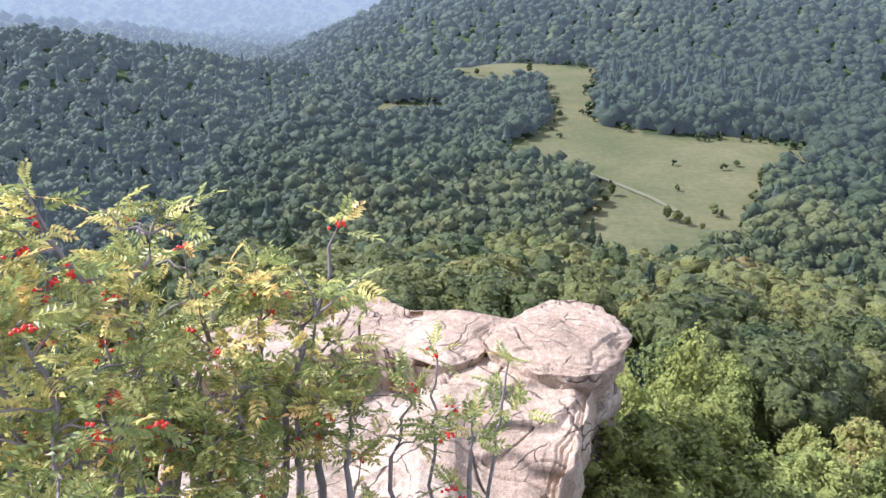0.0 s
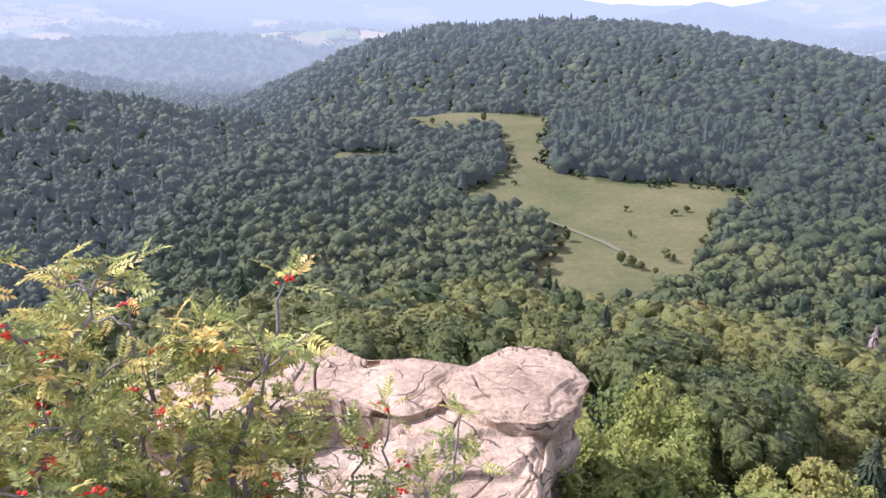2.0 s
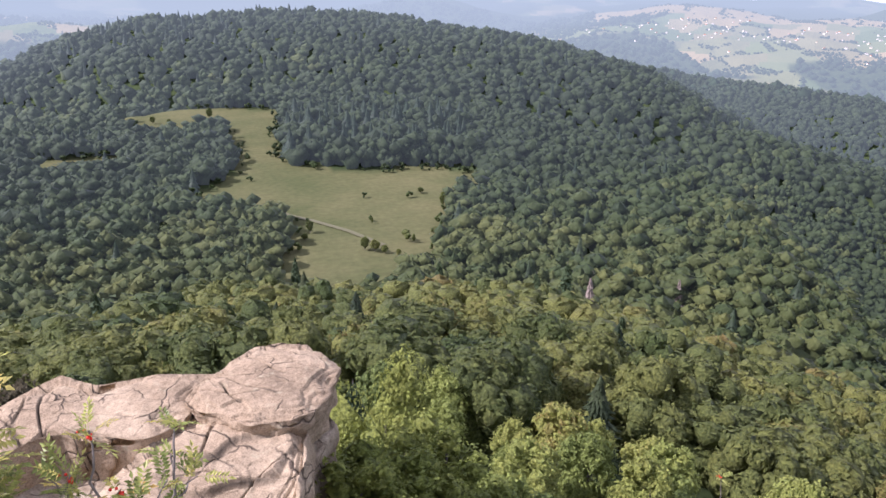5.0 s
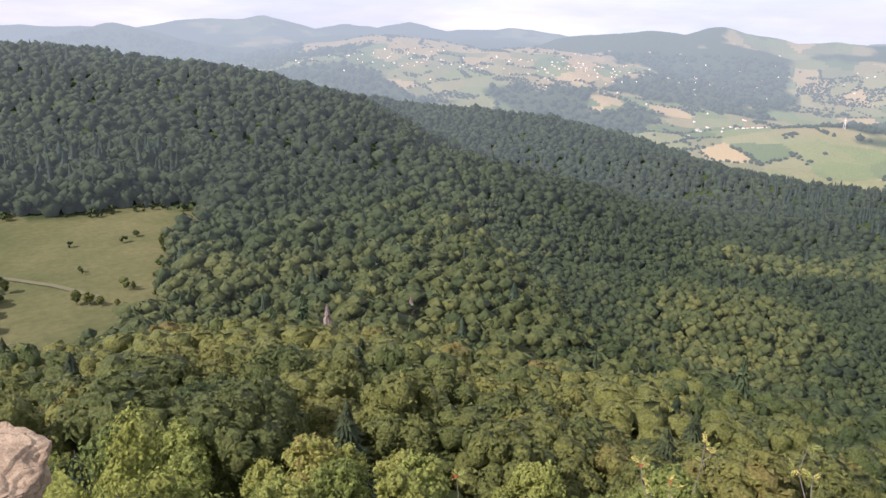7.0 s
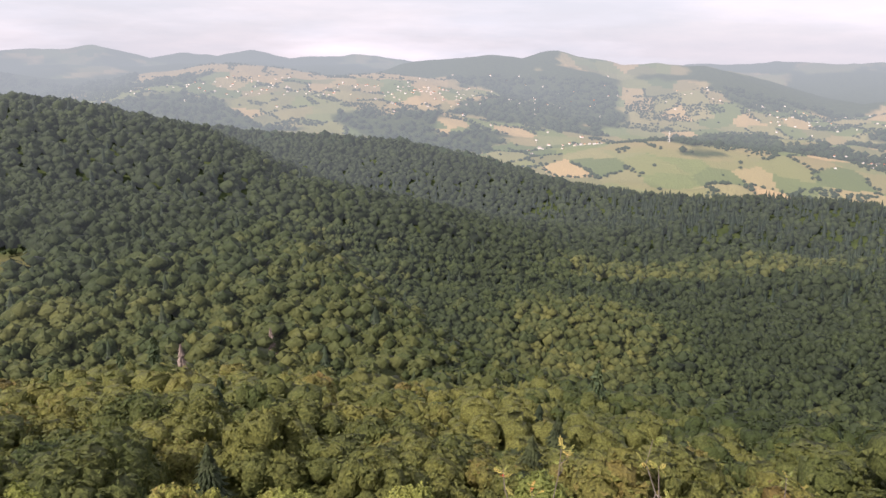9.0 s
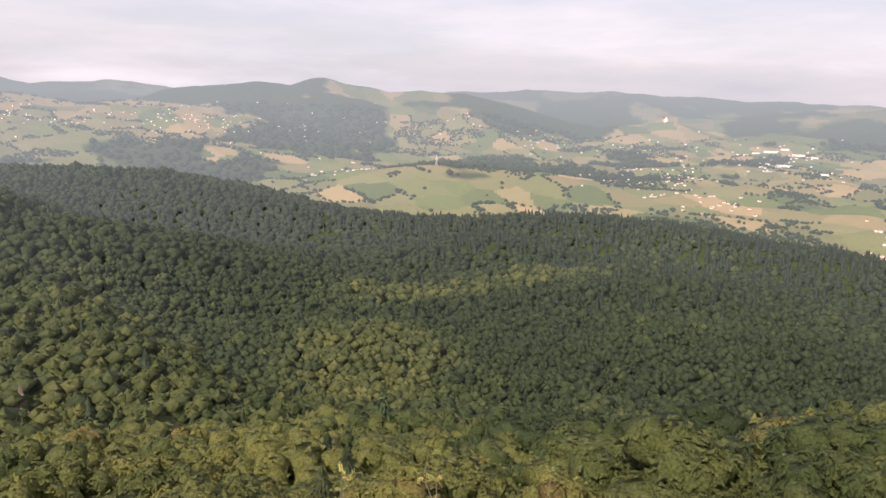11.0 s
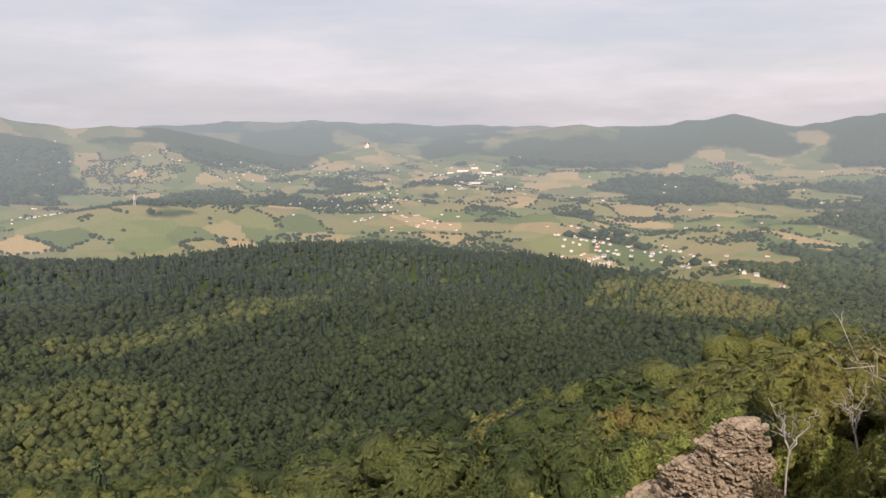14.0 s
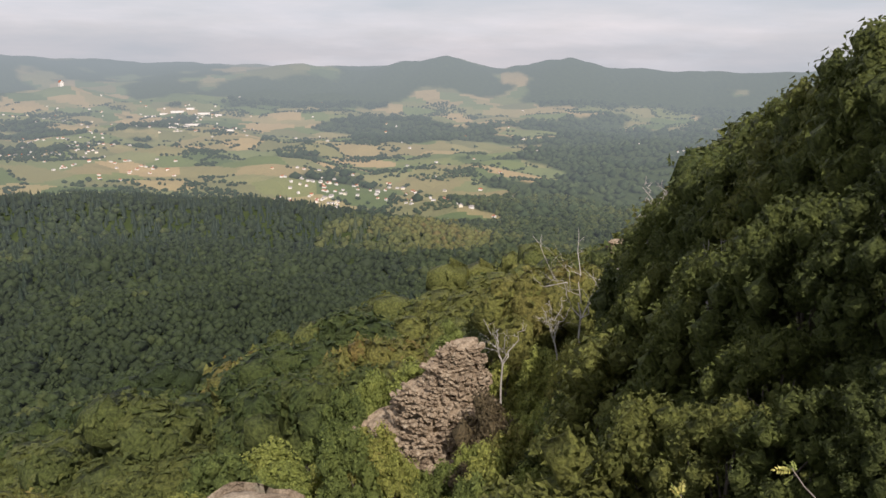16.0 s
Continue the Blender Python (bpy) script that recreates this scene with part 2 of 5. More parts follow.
SUMMIT_HILL = crowned((-10, 930, -9.4), (-5.7, 960, -6.9), (-1.5, 990, -5.1), (2.5, 1000, -3.45), (5, 1000, -2.45), (8.4, 1000, -2.05), (12.9, 990, -1.9), (16.9, 970, -2.1), (20.5, 940, -2.45), (24.6, 910, -3.05), (28.7, 870, -4.0), (32.9, 830, -5.3), (36.7, 780, -6.8))
EAST_FLANK = crowned((36.7, 780, -6.9), (40.5, 745, -9.3), (43.4, 720, -9.9), (49.5, 690, -11.5), (54.4, 670, -12.7), (59.6, 650, -14.4), (66.6, 630, -16.4))
WEST_RIDGE = crowned((-9.5, 800, -8.8), (-14, 790, -8.5), (-17.9, 780, -8.2), (-21.7, 770, -7.3), (-25.3, 760, -6.8), (-28.7, 750, -6.0), (-34, 750, -6.0), (-60, 760, -5.5))
BASIN_RIDGE = crowned((33, 1480, -6.6), (36.6, 1440, -6.1), (38.7, 1420, -5.65), (41.7, 1400, -6.0), (46.3, 1360, -6.25), (51, 1320, -6.6), (53.7, 1290, -7.2), (57.4, 1250, -8.5), (60.5, 1220, -9.0), (68, 1170, -9.95), (76.4, 1150, -10.05), (83.8, 1150, -9.7), (89.4, 1140, -9.95), (97.9, 1100, -10.5), (102, 1070, -11.05), (106, 1040, -11.6), (113, 980, -12.4), wood=13.0)
BASIN_SPUR = crowned((64, 660, -17.0), (71, 720, -15.3), (76.3, 780, -14.1), (81.6, 850, -13.3), (87.7, 920, -12.8))
MID_RIDGE = crowned((60, 900, -12.6), (66, 880, -12.9), (72, 900, -12.6), (77, 960, -11.6))


def land(x, y):
    r, b = np.hypot(x, y), np.degrees(np.arctan2(x, y))
    s, c, far = np.interp(b, NEAR_B, NEAR_S), np.interp(b, NEAR_B, NEAR_C), np.interp(b, NEAR_B, NEAR_R)
    near = -(c * smooth(2.6, 12.0, r) + s * np.minimum(r, far)) - 0.54 * np.maximum(r - far, 0)
    right = smooth(5, 45, b)
    floor = (1 - right) * (-182 - 50 * smooth(900, 2200, r)) + right * (-185 - np.clip(0.11 * (r - 450), 0, 108))
    floor = floor + smooth(1300, 1900, r) * 9 * fbm(x, y, 420, 3) + 75 * smooth(2900, 3900, r)
    h = smax(near, floor + (9 + 8 * smooth(50, 65, b)) * fbm(x, y, 210, 3) * smooth(250, 500, r), 12)
    h = h + 3.5 * fbm(x, y, 70, 2) * smooth(40, 110, r) * smooth(400, 260, r)
    # the shelf of the meadow
    mx, my = polar(14, 395)
    d = np.hypot((x - mx) / 190, (y - my) / 235)
    h = np.where(d < 1.6, np.maximum(h, h + (-99 + 0.02 * (r - 300) - h) * smooth(1.5, 0.95, d)), h)
    rough = 7.0 * fbm(x, y, 120, 3) + 13.0 * fbm(x + 500, y, 260, 2) * smooth(500, 800, r) * smooth(55, 70, b)
    for ridge, slope, soft in ((SUMMIT_HILL, 0.26, 45), (EAST_FLANK, 0.27, 40), (WEST_RIDGE, 0.30, 40), (BASIN_RIDGE, 0.27, 40), (BASIN_SPUR, 0.22, 30), (MID_RIDGE, 0.24, 30)):
        h = smax(h, crest(x, y, slope, soft, *ridge) + rough * (1 if ridge is BASIN_SPUR else 0.6) - (60 * smooth(37, 53, b) + 34 * smooth(0, -14, b)) * (ridge is SUMMIT_HILL), 7)
    # the bare knoll and the far hills
    h = smax(h, crest(x, y, 0.16, 60, (69, 2080, -262), (72.5, 2120, -236), (79, 2150, -252)), 8)
    wild = 15 * fbm(x, y, 300, 4) * smooth(1500, 2600, r) - 8 * smooth(2700, 3600, r)
    for hill, slope, soft in FAR_HILLS:
        h = smax(h, crest(x, y, slope, soft, *hill) + wild, 20)
    return h


FAR_HILLS = (
    # the golden hills and the wooded hills behind the villages
    (((34, 3500, -190), (37.5, 3520, up(-1.9, 3520)), (40.6, 3550, up(-1.25, 3550)), (43, 3520, up(-1.5, 3520)), (46, 3500, up(-2.3, 3500))), 0.16, 90),
    (((47, 3450, -160), (50.5, 3500, up(-1.75, 3500)), (54, 3450, up(-2.3, 3450))), 0.16, 90),
    (((54, 4000, -70), (57, 4050, up(-0.7, 4050)), (59.4, 4100, up(-0.2, 4100)), (61.5, 4100, up(-0.45, 4100)), (63.9, 4100, up(-0.2, 4100)), (66, 4100, up(-0.6, 4100)), (68.5, 4050, up(-1.0, 4050)), (71, 4050, up(-0.7, 4050)), (73.5, 4000, up(-0.9, 4000)), (77, 3950, up(-2.0, 3950))), 0.26, 50),
    (((16, 3700, -150), (19.5, 3750, up(-1.2, 3750)), (21.2, 3800, up(-0.65, 3800)), (23.3, 3750, up(-1.5, 3750)), (26, 3700, -150)), 0.26, 50),
    # the hazy ranges along the horizon
    (((12, 4800, up(-0.9, 4800)), (17.5, 4800, up(-1.1, 4800)), (23, 4800, up(-0.9, 4800)), (26, 4800, up(-0.35, 4800)), (31.2, 4800, up(0.02, 4800)), (35, 4800, up(-0.9, 4800)), (37.5, 4800, up(-0.55, 4800)), (40, 4800, up(-0.85, 4800)), (42, 4800, up(-0.12, 4800)), (44.2, 4800, up(-0.75, 4800)), (49, 4800, up(-0.55, 4800)), (52, 4800, up(-0.75, 4800)), (58, 4800, up(-0.9, 4800))), 0.3, 25),
    (((74, 4800, up(-0.75, 4800)), (81, 4800, up(-0.6, 4800)), (86.2, 4800, up(-0.55, 4800)), (91, 4800, up(-0.7, 4800)), (96, 4800, up(-0.9, 4800)), (102, 4800, up(-0.95, 4800))), 0.26, 40),
    (((100, 4300, up(-1.5, 4300)), (105, 4250, up(-0.78, 4250)), (109.5, 4250, up(-1.3, 4250)), (112.4, 4250, up(-0.55, 4250)), (113.6, 4250, up(-0.7, 4250)), (115.5, 4250, up(-0.2, 4250)), (119.5, 4250, up(-1.15, 4250)), (122, 4200, up(-0.6, 4200)), (124.5, 4150, up(-0.15, 4150)), (127, 4150, up(-0.75, 4150)), (129.5, 4150, up(-0.55, 4150)), (134.7, 4100, up(-0.95, 4100)), (150, 3900, up(-0.6, 3900))), 0.34, 12),
    (((88.3, 3800, up(-2.75, 3800)), (89.3, 3800, up(-2.65, 3800))), 0.45, 20),
    (((-40, 4600, up(-0.2, 4600)), (-30, 4600, up(-0.5, 4600)), (-15, 4600, up(-0.2, 4600)), (-6, 4600, up(-0.8, 4600)), (3, 4600, up(-0.4, 4600)), (8, 4600, up(-0.9, 4600)), (14, 4600, up(-0.7, 4600))), 0.25, 60),
    # the wooded slopes beyond the western valley, with a pale pasture on top
    (((-12, 3350, up(-3.1, 3350)), (-7.5, 3400, up(-2.45, 3400)), (-3.5, 3350, up(-3.1, 3350))), 0.14, 80),
    (((-45, 2500, up(-3.4, 2500)), (-25, 2450, up(-3.7, 2450)), (-17.6, 2400, up(-3.65, 2400)), (-10, 2500, up(-3.25, 2500)), (-3, 2600, up(-3.1, 2600)), (5, 2700, up(-3.0, 2700)), (12, 2800, up(-3.2, 2800))), 0.24, 60),
    (((-45, 1700, up(-4.2, 1700)), (-32, 1650, up(-4.9, 1650)), (-25, 1600, up(-5.9, 1600)), (-20, 1550, up(-7.4, 1550))), 0.25, 50),
    (((-180, 4900, -75), (-90, 4900, -60), (0, 4900, -80), (60, 4900, -95), (90, 4900, -85), (140, 4900, -85), (180, 4900, -75)), 0.2, 60),
)

MEADOW = ((-1.8, 690), (1, 675), (7.3, 610), (11.4, 596), (11.3, 500), (11.6, 460), (12.3, 421), (16.1, 410), (20.5, 414), (24.4, 416), (27.0, 390), (25.0, 345), (24.4, 302), (23.6, 268), (20.6, 244), (15.5, 224), (12.3, 218), (9.8, 240), (10.2, 290), (11.0, 314), (10.3, 326), (7.2, 345), (2.6, 352), (6.8, 392), (8.0, 425), (7.2, 455), (7.2, 505), (6.6, 520), (3.6, 508), (1.2, 500))
GLADE = ((-7.2, 478), (-4.3, 462), (-0.5, 465), (1.4, 492), (-1.2, 428), (-6.2, 416))


def inside(x, y, outline):
    pts = [polar(b, r) for b, r in outline]
    hit = np.zeros(np.shape(x), bool)
    for (x0, y0), (x1, y1) in zip(pts, pts[1:] + pts[:1]):
        cross = (y0 > y) != (y1 > y)
        hit ^= cross & (x < (x1 - x0) * (y - y0) / (y1 - y0 + 1e-9) + x0)
    return hit


def bald_hill(x, y):
    """1 on the dry golden hilltops beyond the village."""
    r, b = np.hypot(x, y), np.degrees(np.arctan2(x, y))
    return smooth(-205, -170, land(x, y) + 14 * vnoise(x / 130, y / 130)) * smooth(3280, 3350, r) * smooth(3720, 3650, r) * ((np.abs(b - 45) < 11) | (np.abs(b + 7.5) < 3.2))


def open_land(x, y):
    """1 on meadow, pasture and field, 0 in the woods."""
    r, b = np.hypot(x, y), np.degrees(np.arctan2(x, y))
    jx, jy = x + 6 * vnoise(x / 14, y / 14), y + 6 * vnoise(x / 14 + 40, y / 14)
    m = (inside(jx, jy, MEADOW) | inside(jx, jy, GLADE)).astype(float)
    edge = np.interp(b, (-180, -20, 10, 34, 41, 57, 74, 86, 104, 112, 118, 130, 180), (2600, 2600, 2000, 1500, 1420, 1400, 1260, 1230, 1180, 1100, 1180, 1200, 1200))
    hill = fbm(x, y, 520, 4)
    bias = np.interp(b + 5 * vnoise(x / 330, y / 330), (-180, -20, 20, 40, 57, 66, 74, 90, 112, 120, 140, 180), (-0.14, -0.14, -0.14, 0.02, 0.12, 0.18, 0.42, 0.32, 0.42, 0.14, -0.2, -0.25))
    bias = bias + 0.35 * smooth(14, 6, np.abs(b - 55)) * smooth(2450, 2750, r) * smooth(3800, 3400, r)
    bias = bias - 0.36 * smooth(3300, 4000, r) * smooth(150, 90, np.abs(b - 90))
    v = smooth(0.0, 0.10, hill + bias) * smooth(0, 60, r - edge)
    return np.maximum(m, np.maximum(v, bald_hill(x, y)))


def mesh_object(name, verts, faces, mats, attrs=None, smooth_faces=False, index=None):
    """One mesh from arrays: faces all of one corner count."""
    me = bpy.data.meshes.new(name)
    verts, faces = np.asarray(verts, np.float32), np.asarray(faces, np.int32)
    n, k = faces.shape
    me.vertices.add(len(verts))
    me.vertices.foreach_set("co", verts.ravel())
    me.loops.add(n * k)
    me.loops.foreach_set("vertex_index", faces.ravel())
    me.polygons.add(n)
    me.polygons.foreach_set("loop_start", np.arange(0, n * k, k, dtype=np.int32))
    me.polygons.foreach_set("loop_total", np.full(n, k, np.int32))
    if index is not None:
        me.polygons.foreach_set("material_index", np.asarray(index, np.int32))
    me.polygons.foreach_set("use_smooth", np.full(n, smooth_faces))
    for key, (domain, values) in (attrs or {}).items():
        a = me.attributes.new(key, "FLOAT", domain)
        a.data.foreach_set("value", np.asarray(values, np.float32))
    for m in mats:
        me.materials.append(m)
    me.update(calc_edges=True)
    return me


def ground_sheet(radii, bearings):
    rr, bb = np.meshgrid(radii, np.radians(bearings), indexing="ij")
    x, y = rr * np.sin(bb), rr * np.cos(bb)
    z = land(x, y)
    ni, nj = rr.shape
    i, j = np.meshgrid(np.arange(ni - 1), np.arange(nj - 1), indexing="ij")
    a = (i * nj + j).ravel()
    faces = np.stack([a, a + 1, a + nj + 1, a + nj], 1)[:, ::-1]
    return np.stack([x.ravel(), y.ravel(), z.ravel()], 1), faces, open_land(x, y).ravel()


def land_material(name, airy):
    m, nt = material(name)
    pos = position(nt)
    flat = node(nt, "ShaderNodeMapping", {"Vector": pos})
    flat.inputs["Scale"].default_value = (1, 1, 0)
    p = flat.outputs["Vector"]
    field = ramp(nt, attribute(nt, "plot"), (0.0, (0.102, 0.144, 0.054)), (0.22, (0.192, 0.228, 0.078)), (0.42, (0.312, 0.252, 0.120)), (0.56, (0.180, 0.222, 0.090)), (0.76, (0.504, 0.360, 0.180)), (0.84, (0.456, 0.336, 0.168)), (0.9, (0.204, 0.198, 0.090)))
    pasture = ramp(nt, fnoise(nt, p, 0.02, 6.0, 0.65), (0.3, (0.074, 0.083, 0.034)), (0.7, (0.135, 0.124, 0.058)))
    grass = mix(nt, 0.8 if airy else 0.0, pasture, field)
    grass = mix(nt, 1.0, grass, ramp(nt, fnoise(nt, p, 0.35, 5.0), (0.25, (0.8, 0.8, 0.8)), (0.75, (1.15, 1.15, 1.15))), "MULTIPLY")
    wood = ramp(nt, fnoise(nt, p, 0.05, 6.0, 0.7), (0.3, (0.028, 0.042, 0.018)), (0.7, (0.07, 0.09, 0.035)))
    col = mix(nt, attribute(nt, "open"), wood, grass)
    bump = fnoise(nt, p, 0.06 if airy else 0.8, 6.0, 0.7)
    s = principled(nt, col, 0.95, bump, 0.8, 8.0 if airy else 0.4, spec=0.05)
    # haze painted over the far ground as glow
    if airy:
        s = painted_haze(nt, s)
    finish(nt, s)
    return m


# share of painted haze: grows with distance and towards the left
def haze_share(x, y):
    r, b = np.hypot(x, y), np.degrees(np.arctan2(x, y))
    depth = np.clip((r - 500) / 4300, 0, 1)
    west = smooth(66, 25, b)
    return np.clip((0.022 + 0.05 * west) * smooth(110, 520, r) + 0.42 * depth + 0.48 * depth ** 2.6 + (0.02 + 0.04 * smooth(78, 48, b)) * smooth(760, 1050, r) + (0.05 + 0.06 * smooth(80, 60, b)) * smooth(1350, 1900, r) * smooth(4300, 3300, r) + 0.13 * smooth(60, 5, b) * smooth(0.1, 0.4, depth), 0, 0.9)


def plots(x, y, cell=105.0):
    """The patchwork of plots: a number between 0 and 1 for each, and the distance to its border."""
    x, y = x + 40 * vnoise(x / 260, y / 260 + 9), y + 40 * vnoise(x / 260 + 31, y / 260)
    u, v_ = (0.8 * x + 0.6 * y) / (cell * 1.5), (0.8 * y - 0.6 * x) / cell
    i0, j0 = np.floor(u).astype(int), np.floor(v_).astype(int)
    best, second, ident = np.full(u.shape, 9.0), np.full(u.shape, 9.0), np.zeros(u.shape)
    for di in (-1, 0, 1):
        for dj in (-1, 0, 1):
            i, j = i0 + di, j0 + dj
            cx, cy = i + 0.15 + 0.7 * _lat[i % 256, j % 256], j + 0.15 + 0.7 * _lat[(j + 77) % 256, i % 256]
            d = np.hypot(u - cx, v_ - cy)
            closer = d < best
            second = np.where(closer, best, np.minimum(second, d))
            ident = np.where(closer, _lat[(i + 40) % 256, (j + 91) % 256], ident)
            best = np.minimum(best, d)
    return ident, (second - best) * cell * 0.5


def field_of(x, y):
    """What grows on each spot: the patchwork, the dry hilltops and the olive pasture of the bare knoll."""
    r, b = np.hypot(x, y), np.degrees(np.arctan2(x, y))
    t = np.where(bald_hill(x, y) > 0.4, 0.8, plots(x, y)[0])
    return np.where(np.hypot((b - 73.5) / 6.0, (r - 2110) / 150) < 1 + 0.15 * vnoise(x / 60, y / 60), 0.36 + 0.05 * vnoise(x / 90, y / 90), t)


SPLIT = 1250.0
fine = np.arange(-50, 160.01, 0.5)
coarse = np.arange(160, 310.01, 3.0)
round_about = np.concatenate([fine[:-1], coarse])
radii_near = np.concatenate([[0.3, 1.5], np.geomspace(2.5, SPLIT, 180)])
radii_far = np.geomspace(SPLIT, 4950, 140)
far_about = np.concatenate([np.arange(-50, 34, 0.5), np.arange(34, 140, 0.25), np.arange(140, 160, 1.0), coarse])

v, f, o = ground_sheet(radii_near, round_about)
ground = tagged(new("ground", mesh_object("ground", v, f, [land_material("ground", False)], {"open": ("POINT", o)}, True)), "wooded mountainside with a sloping green meadow", "ground", kind="structure")
v, f, o = ground_sheet(radii_far, far_about)
backdrop = tagged(new("backdrop", mesh_object("backdrop", v, f, [land_material("far_country", True)], {"open": ("POINT", o), "haze_share": ("POINT", haze_share(v[:, 0], v[:, 1])), "plot": ("FACE", field_of(*v[f].mean(axis=1)[:, :2].T))}, True)), "hazy valley of fields and wooded hills", "landscape", kind="structure")


# ---- woods ----
def cards(rng, centres, radii, n, size, up_bias=0.35, tilt=0.55, rhombic=False):
    """n leaf sprays (quads) on a heap of balls; returns verts and quads."""
    k = rng.integers(0, len(centres), n)
    d = rng.normal(size=(n, 3))
    d[:, 2] += up_bias
    d /= np.linalg.norm(d, axis=1)[:, None]
    at = centres[k] + d * radii[k, None] * rng.uniform(0.8, 1.08, (n, 1))
    nrm = d + tilt * rng.normal(size=(n, 3))
    nrm /= np.linalg.norm(nrm, axis=1)[:, None]
    u = np.cross(nrm, rng.normal(size=(n, 3)))
    u /= np.linalg.norm(u, axis=1)[:, None]
    w = np.cross(nrm, u)
    s = size * rng.uniform(0.6, 1.4, (n, 1))
    if rhombic:
        quad = np.stack([at - u * s, at - w * s * 0.55 + nrm * s * 0.15, at + u * s, at + w * s * 0.55 + nrm * s * 0.15], 1).reshape(-1, 3)
        q = np.arange(4 * n).reshape(n, 4)
        return quad, np.concatenate([q[:, [0, 1, 2]], q[:, [0, 2, 3]]])
    tri = np.stack([at - u * s, at - w * s * 0.8, at + u * s * 0.8 + w * s * 0.5], 1)
    return tri.reshape(-1, 3), np.arange(3 * n).reshape(n, 3)


def dome(rng, rings, sides, wide, tall, low, bottom=0.97, rough=0.16):
    """A lumpy closed crown of quads."""
    t = np.linspace(0.004, bottom, rings)[:, None] * np.pi
    a = np.linspace(0, 2 * np.pi, sides, endpoint=False)[None]
    lump = 1 + rough * rng.normal(size=(rings, sides))
    x, y = np.sin(t) * np.cos(a) * wide * lump, np.sin(t) * np.sin(a) * wide * lump
    z = low + (tall - low) * (0.5 + 0.5 * np.minimum(np.cos(t), 0.84) / 0.84) * (1 + 0.08 * rng.normal(size=(rings, sides)))
    z = np.broadcast_to(z, x.shape)
    i, j = np.meshgrid(np.arange(rings - 1), np.arange(sides), indexing="ij")
    p, q = (i * sides + j).ravel(), (i * sides + (j + 1) % sides).ravel()
    return np.stack([x, y, z], -1).reshape(-1, 3), np.concatenate([np.stack([p, p + sides, q + sides], 1), np.stack([p, q + sides, q], 1)])


def heap(rng, n, wide, low, tall):
    """Balls that make up an uneven crown."""
    c = rng.normal(size=(n, 3))
    c /= np.linalg.norm(c, axis=1)[:, None]
    c *= rng.uniform(0.35, 1.0, (n, 1)) ** 0.6
    mid = 0.5 * (low + tall)
    c[:, :2] *= wide * 0.72 * (1 - 0.25 * np.clip(c[:, 2:], 0, 1))
    c[:, 2] = mid + c[:, 2] * (tall - low) * 0.36
    return c, rng.uniform(0.28, 0.46, n) * wide


def joined(*pieces):
    vs, fs, n = [], [], 0
    for v_, f_ in pieces:
        vs.append(v_), fs.append(f_ + n)
        n += len(v_)
    return np.concatenate(vs), np.concatenate(fs)


def leafy(seed, balls, sprays, size, rings=4, sides=6, core=0.0, fill=0.86, clump=1.0):
    """A broadleaf crown 1 high and about 0.9 wide: solid clumps of foliage under loose sprays."""
    rng = np.random.default_rng(seed)
    c, rad = heap(rng, balls, 0.5, 0.15, 1.0)
    rad = rad * clump
    lumps = []
    for at, r_ in zip(c, rad * fill):
        v_, f_ = dome(rng, rings, sides, r_, r_, -r_, 0.9, 0.13)
        lumps.append((v_ + at, f_))
    if core:
        lumps.append(dome(rng, 3, 5, core, 0.72, -0.05, 0.8, 0.2))
    return joined(*lumps, cards(rng, c, rad, sprays, size, 0.5, 0.45))


def fir(seed, tiers, points):
    """A conifer 1 high: ragged skirts of boughs."""
    rng = np.random.default_rng(seed)
    out = []
    for k in range(tiers):
        z = 0.08 + 0.86 * k / tiers
        wide = 0.23 * (1 - k / tiers) ** 0.85 + 0.02
        a = np.linspace(0, 2 * np.pi, points, endpoint=False) + rng.uniform(0, 1)
        rr = wide * rng.uniform(0.65, 1.15, points)
        tip = np.stack([rr * np.cos(a), rr * np.sin(a), z - 0.05 + 0.03 * rng.normal(size=points)], 1)
        gap = np.stack([0.55 * wide * np.cos(a + np.pi / points), 0.55 * wide * np.sin(a + np.pi / points), np.full(points, z)], 1)
        top = np.tile([[0, 0, z + 1.5 / tiers]], (points, 1))
        v_ = np.concatenate([tip, gap, top])
        i = np.arange(points)
        out.append((v_, np.concatenate([np.stack([2 * points + i, (i - 1) % points + points, i], 1), np.stack([2 * points + i, i, i + points], 1)])))
    return joined(*out)


def plant(name, templates, x, y, z, size, slim, tint, mats, haze_too=False):
    """Sets the templates out over the land as one mesh."""
    rng = np.random.default_rng(len(x))
    pick, turn = rng.integers(0, len(templates), len(x)), rng.uniform(0, 2 * np.pi, len(x))
    vs, fs, ts, n = [], [], [], 0
    for k, (tv, tf) in enumerate(templates):
        s = np.nonzero(pick == k)[0]
        if not len(s):
            continue
        c, q = np.cos(turn[s])[:, None], np.sin(turn[s])[:, None]
        w = (size[s] * slim[s])[:, None]
        px = x[s][:, None] + w * (tv[:, 0] * c - tv[:, 1] * q)
        py = y[s][:, None] + w * (tv[:, 0] * q + tv[:, 1] * c)
        pz = z[s][:, None] + size[s][:, None] * tv[:, 2]
        vs.append(np.stack([px, py, pz], -1).reshape(-1, 3))
        fs.append((tf[None] + (n + np.arange(len(s)) * len(tv))[:, None, None]).reshape(-1, tf.shape[1]))
        ts.append(np.repeat(tint[s], len(tv)))
        n += len(s) * len(tv)
    v_ = np.concatenate(vs)
    attrs = {"tint": ("POINT", np.concatenate(ts))}
    if haze_too:
        attrs["haze_share"] = ("POINT", haze_share(v_[:, 0], v_[:, 1]))
    return new(name, mesh_object(name, v_, np.concatenate(fs), mats, attrs, True))


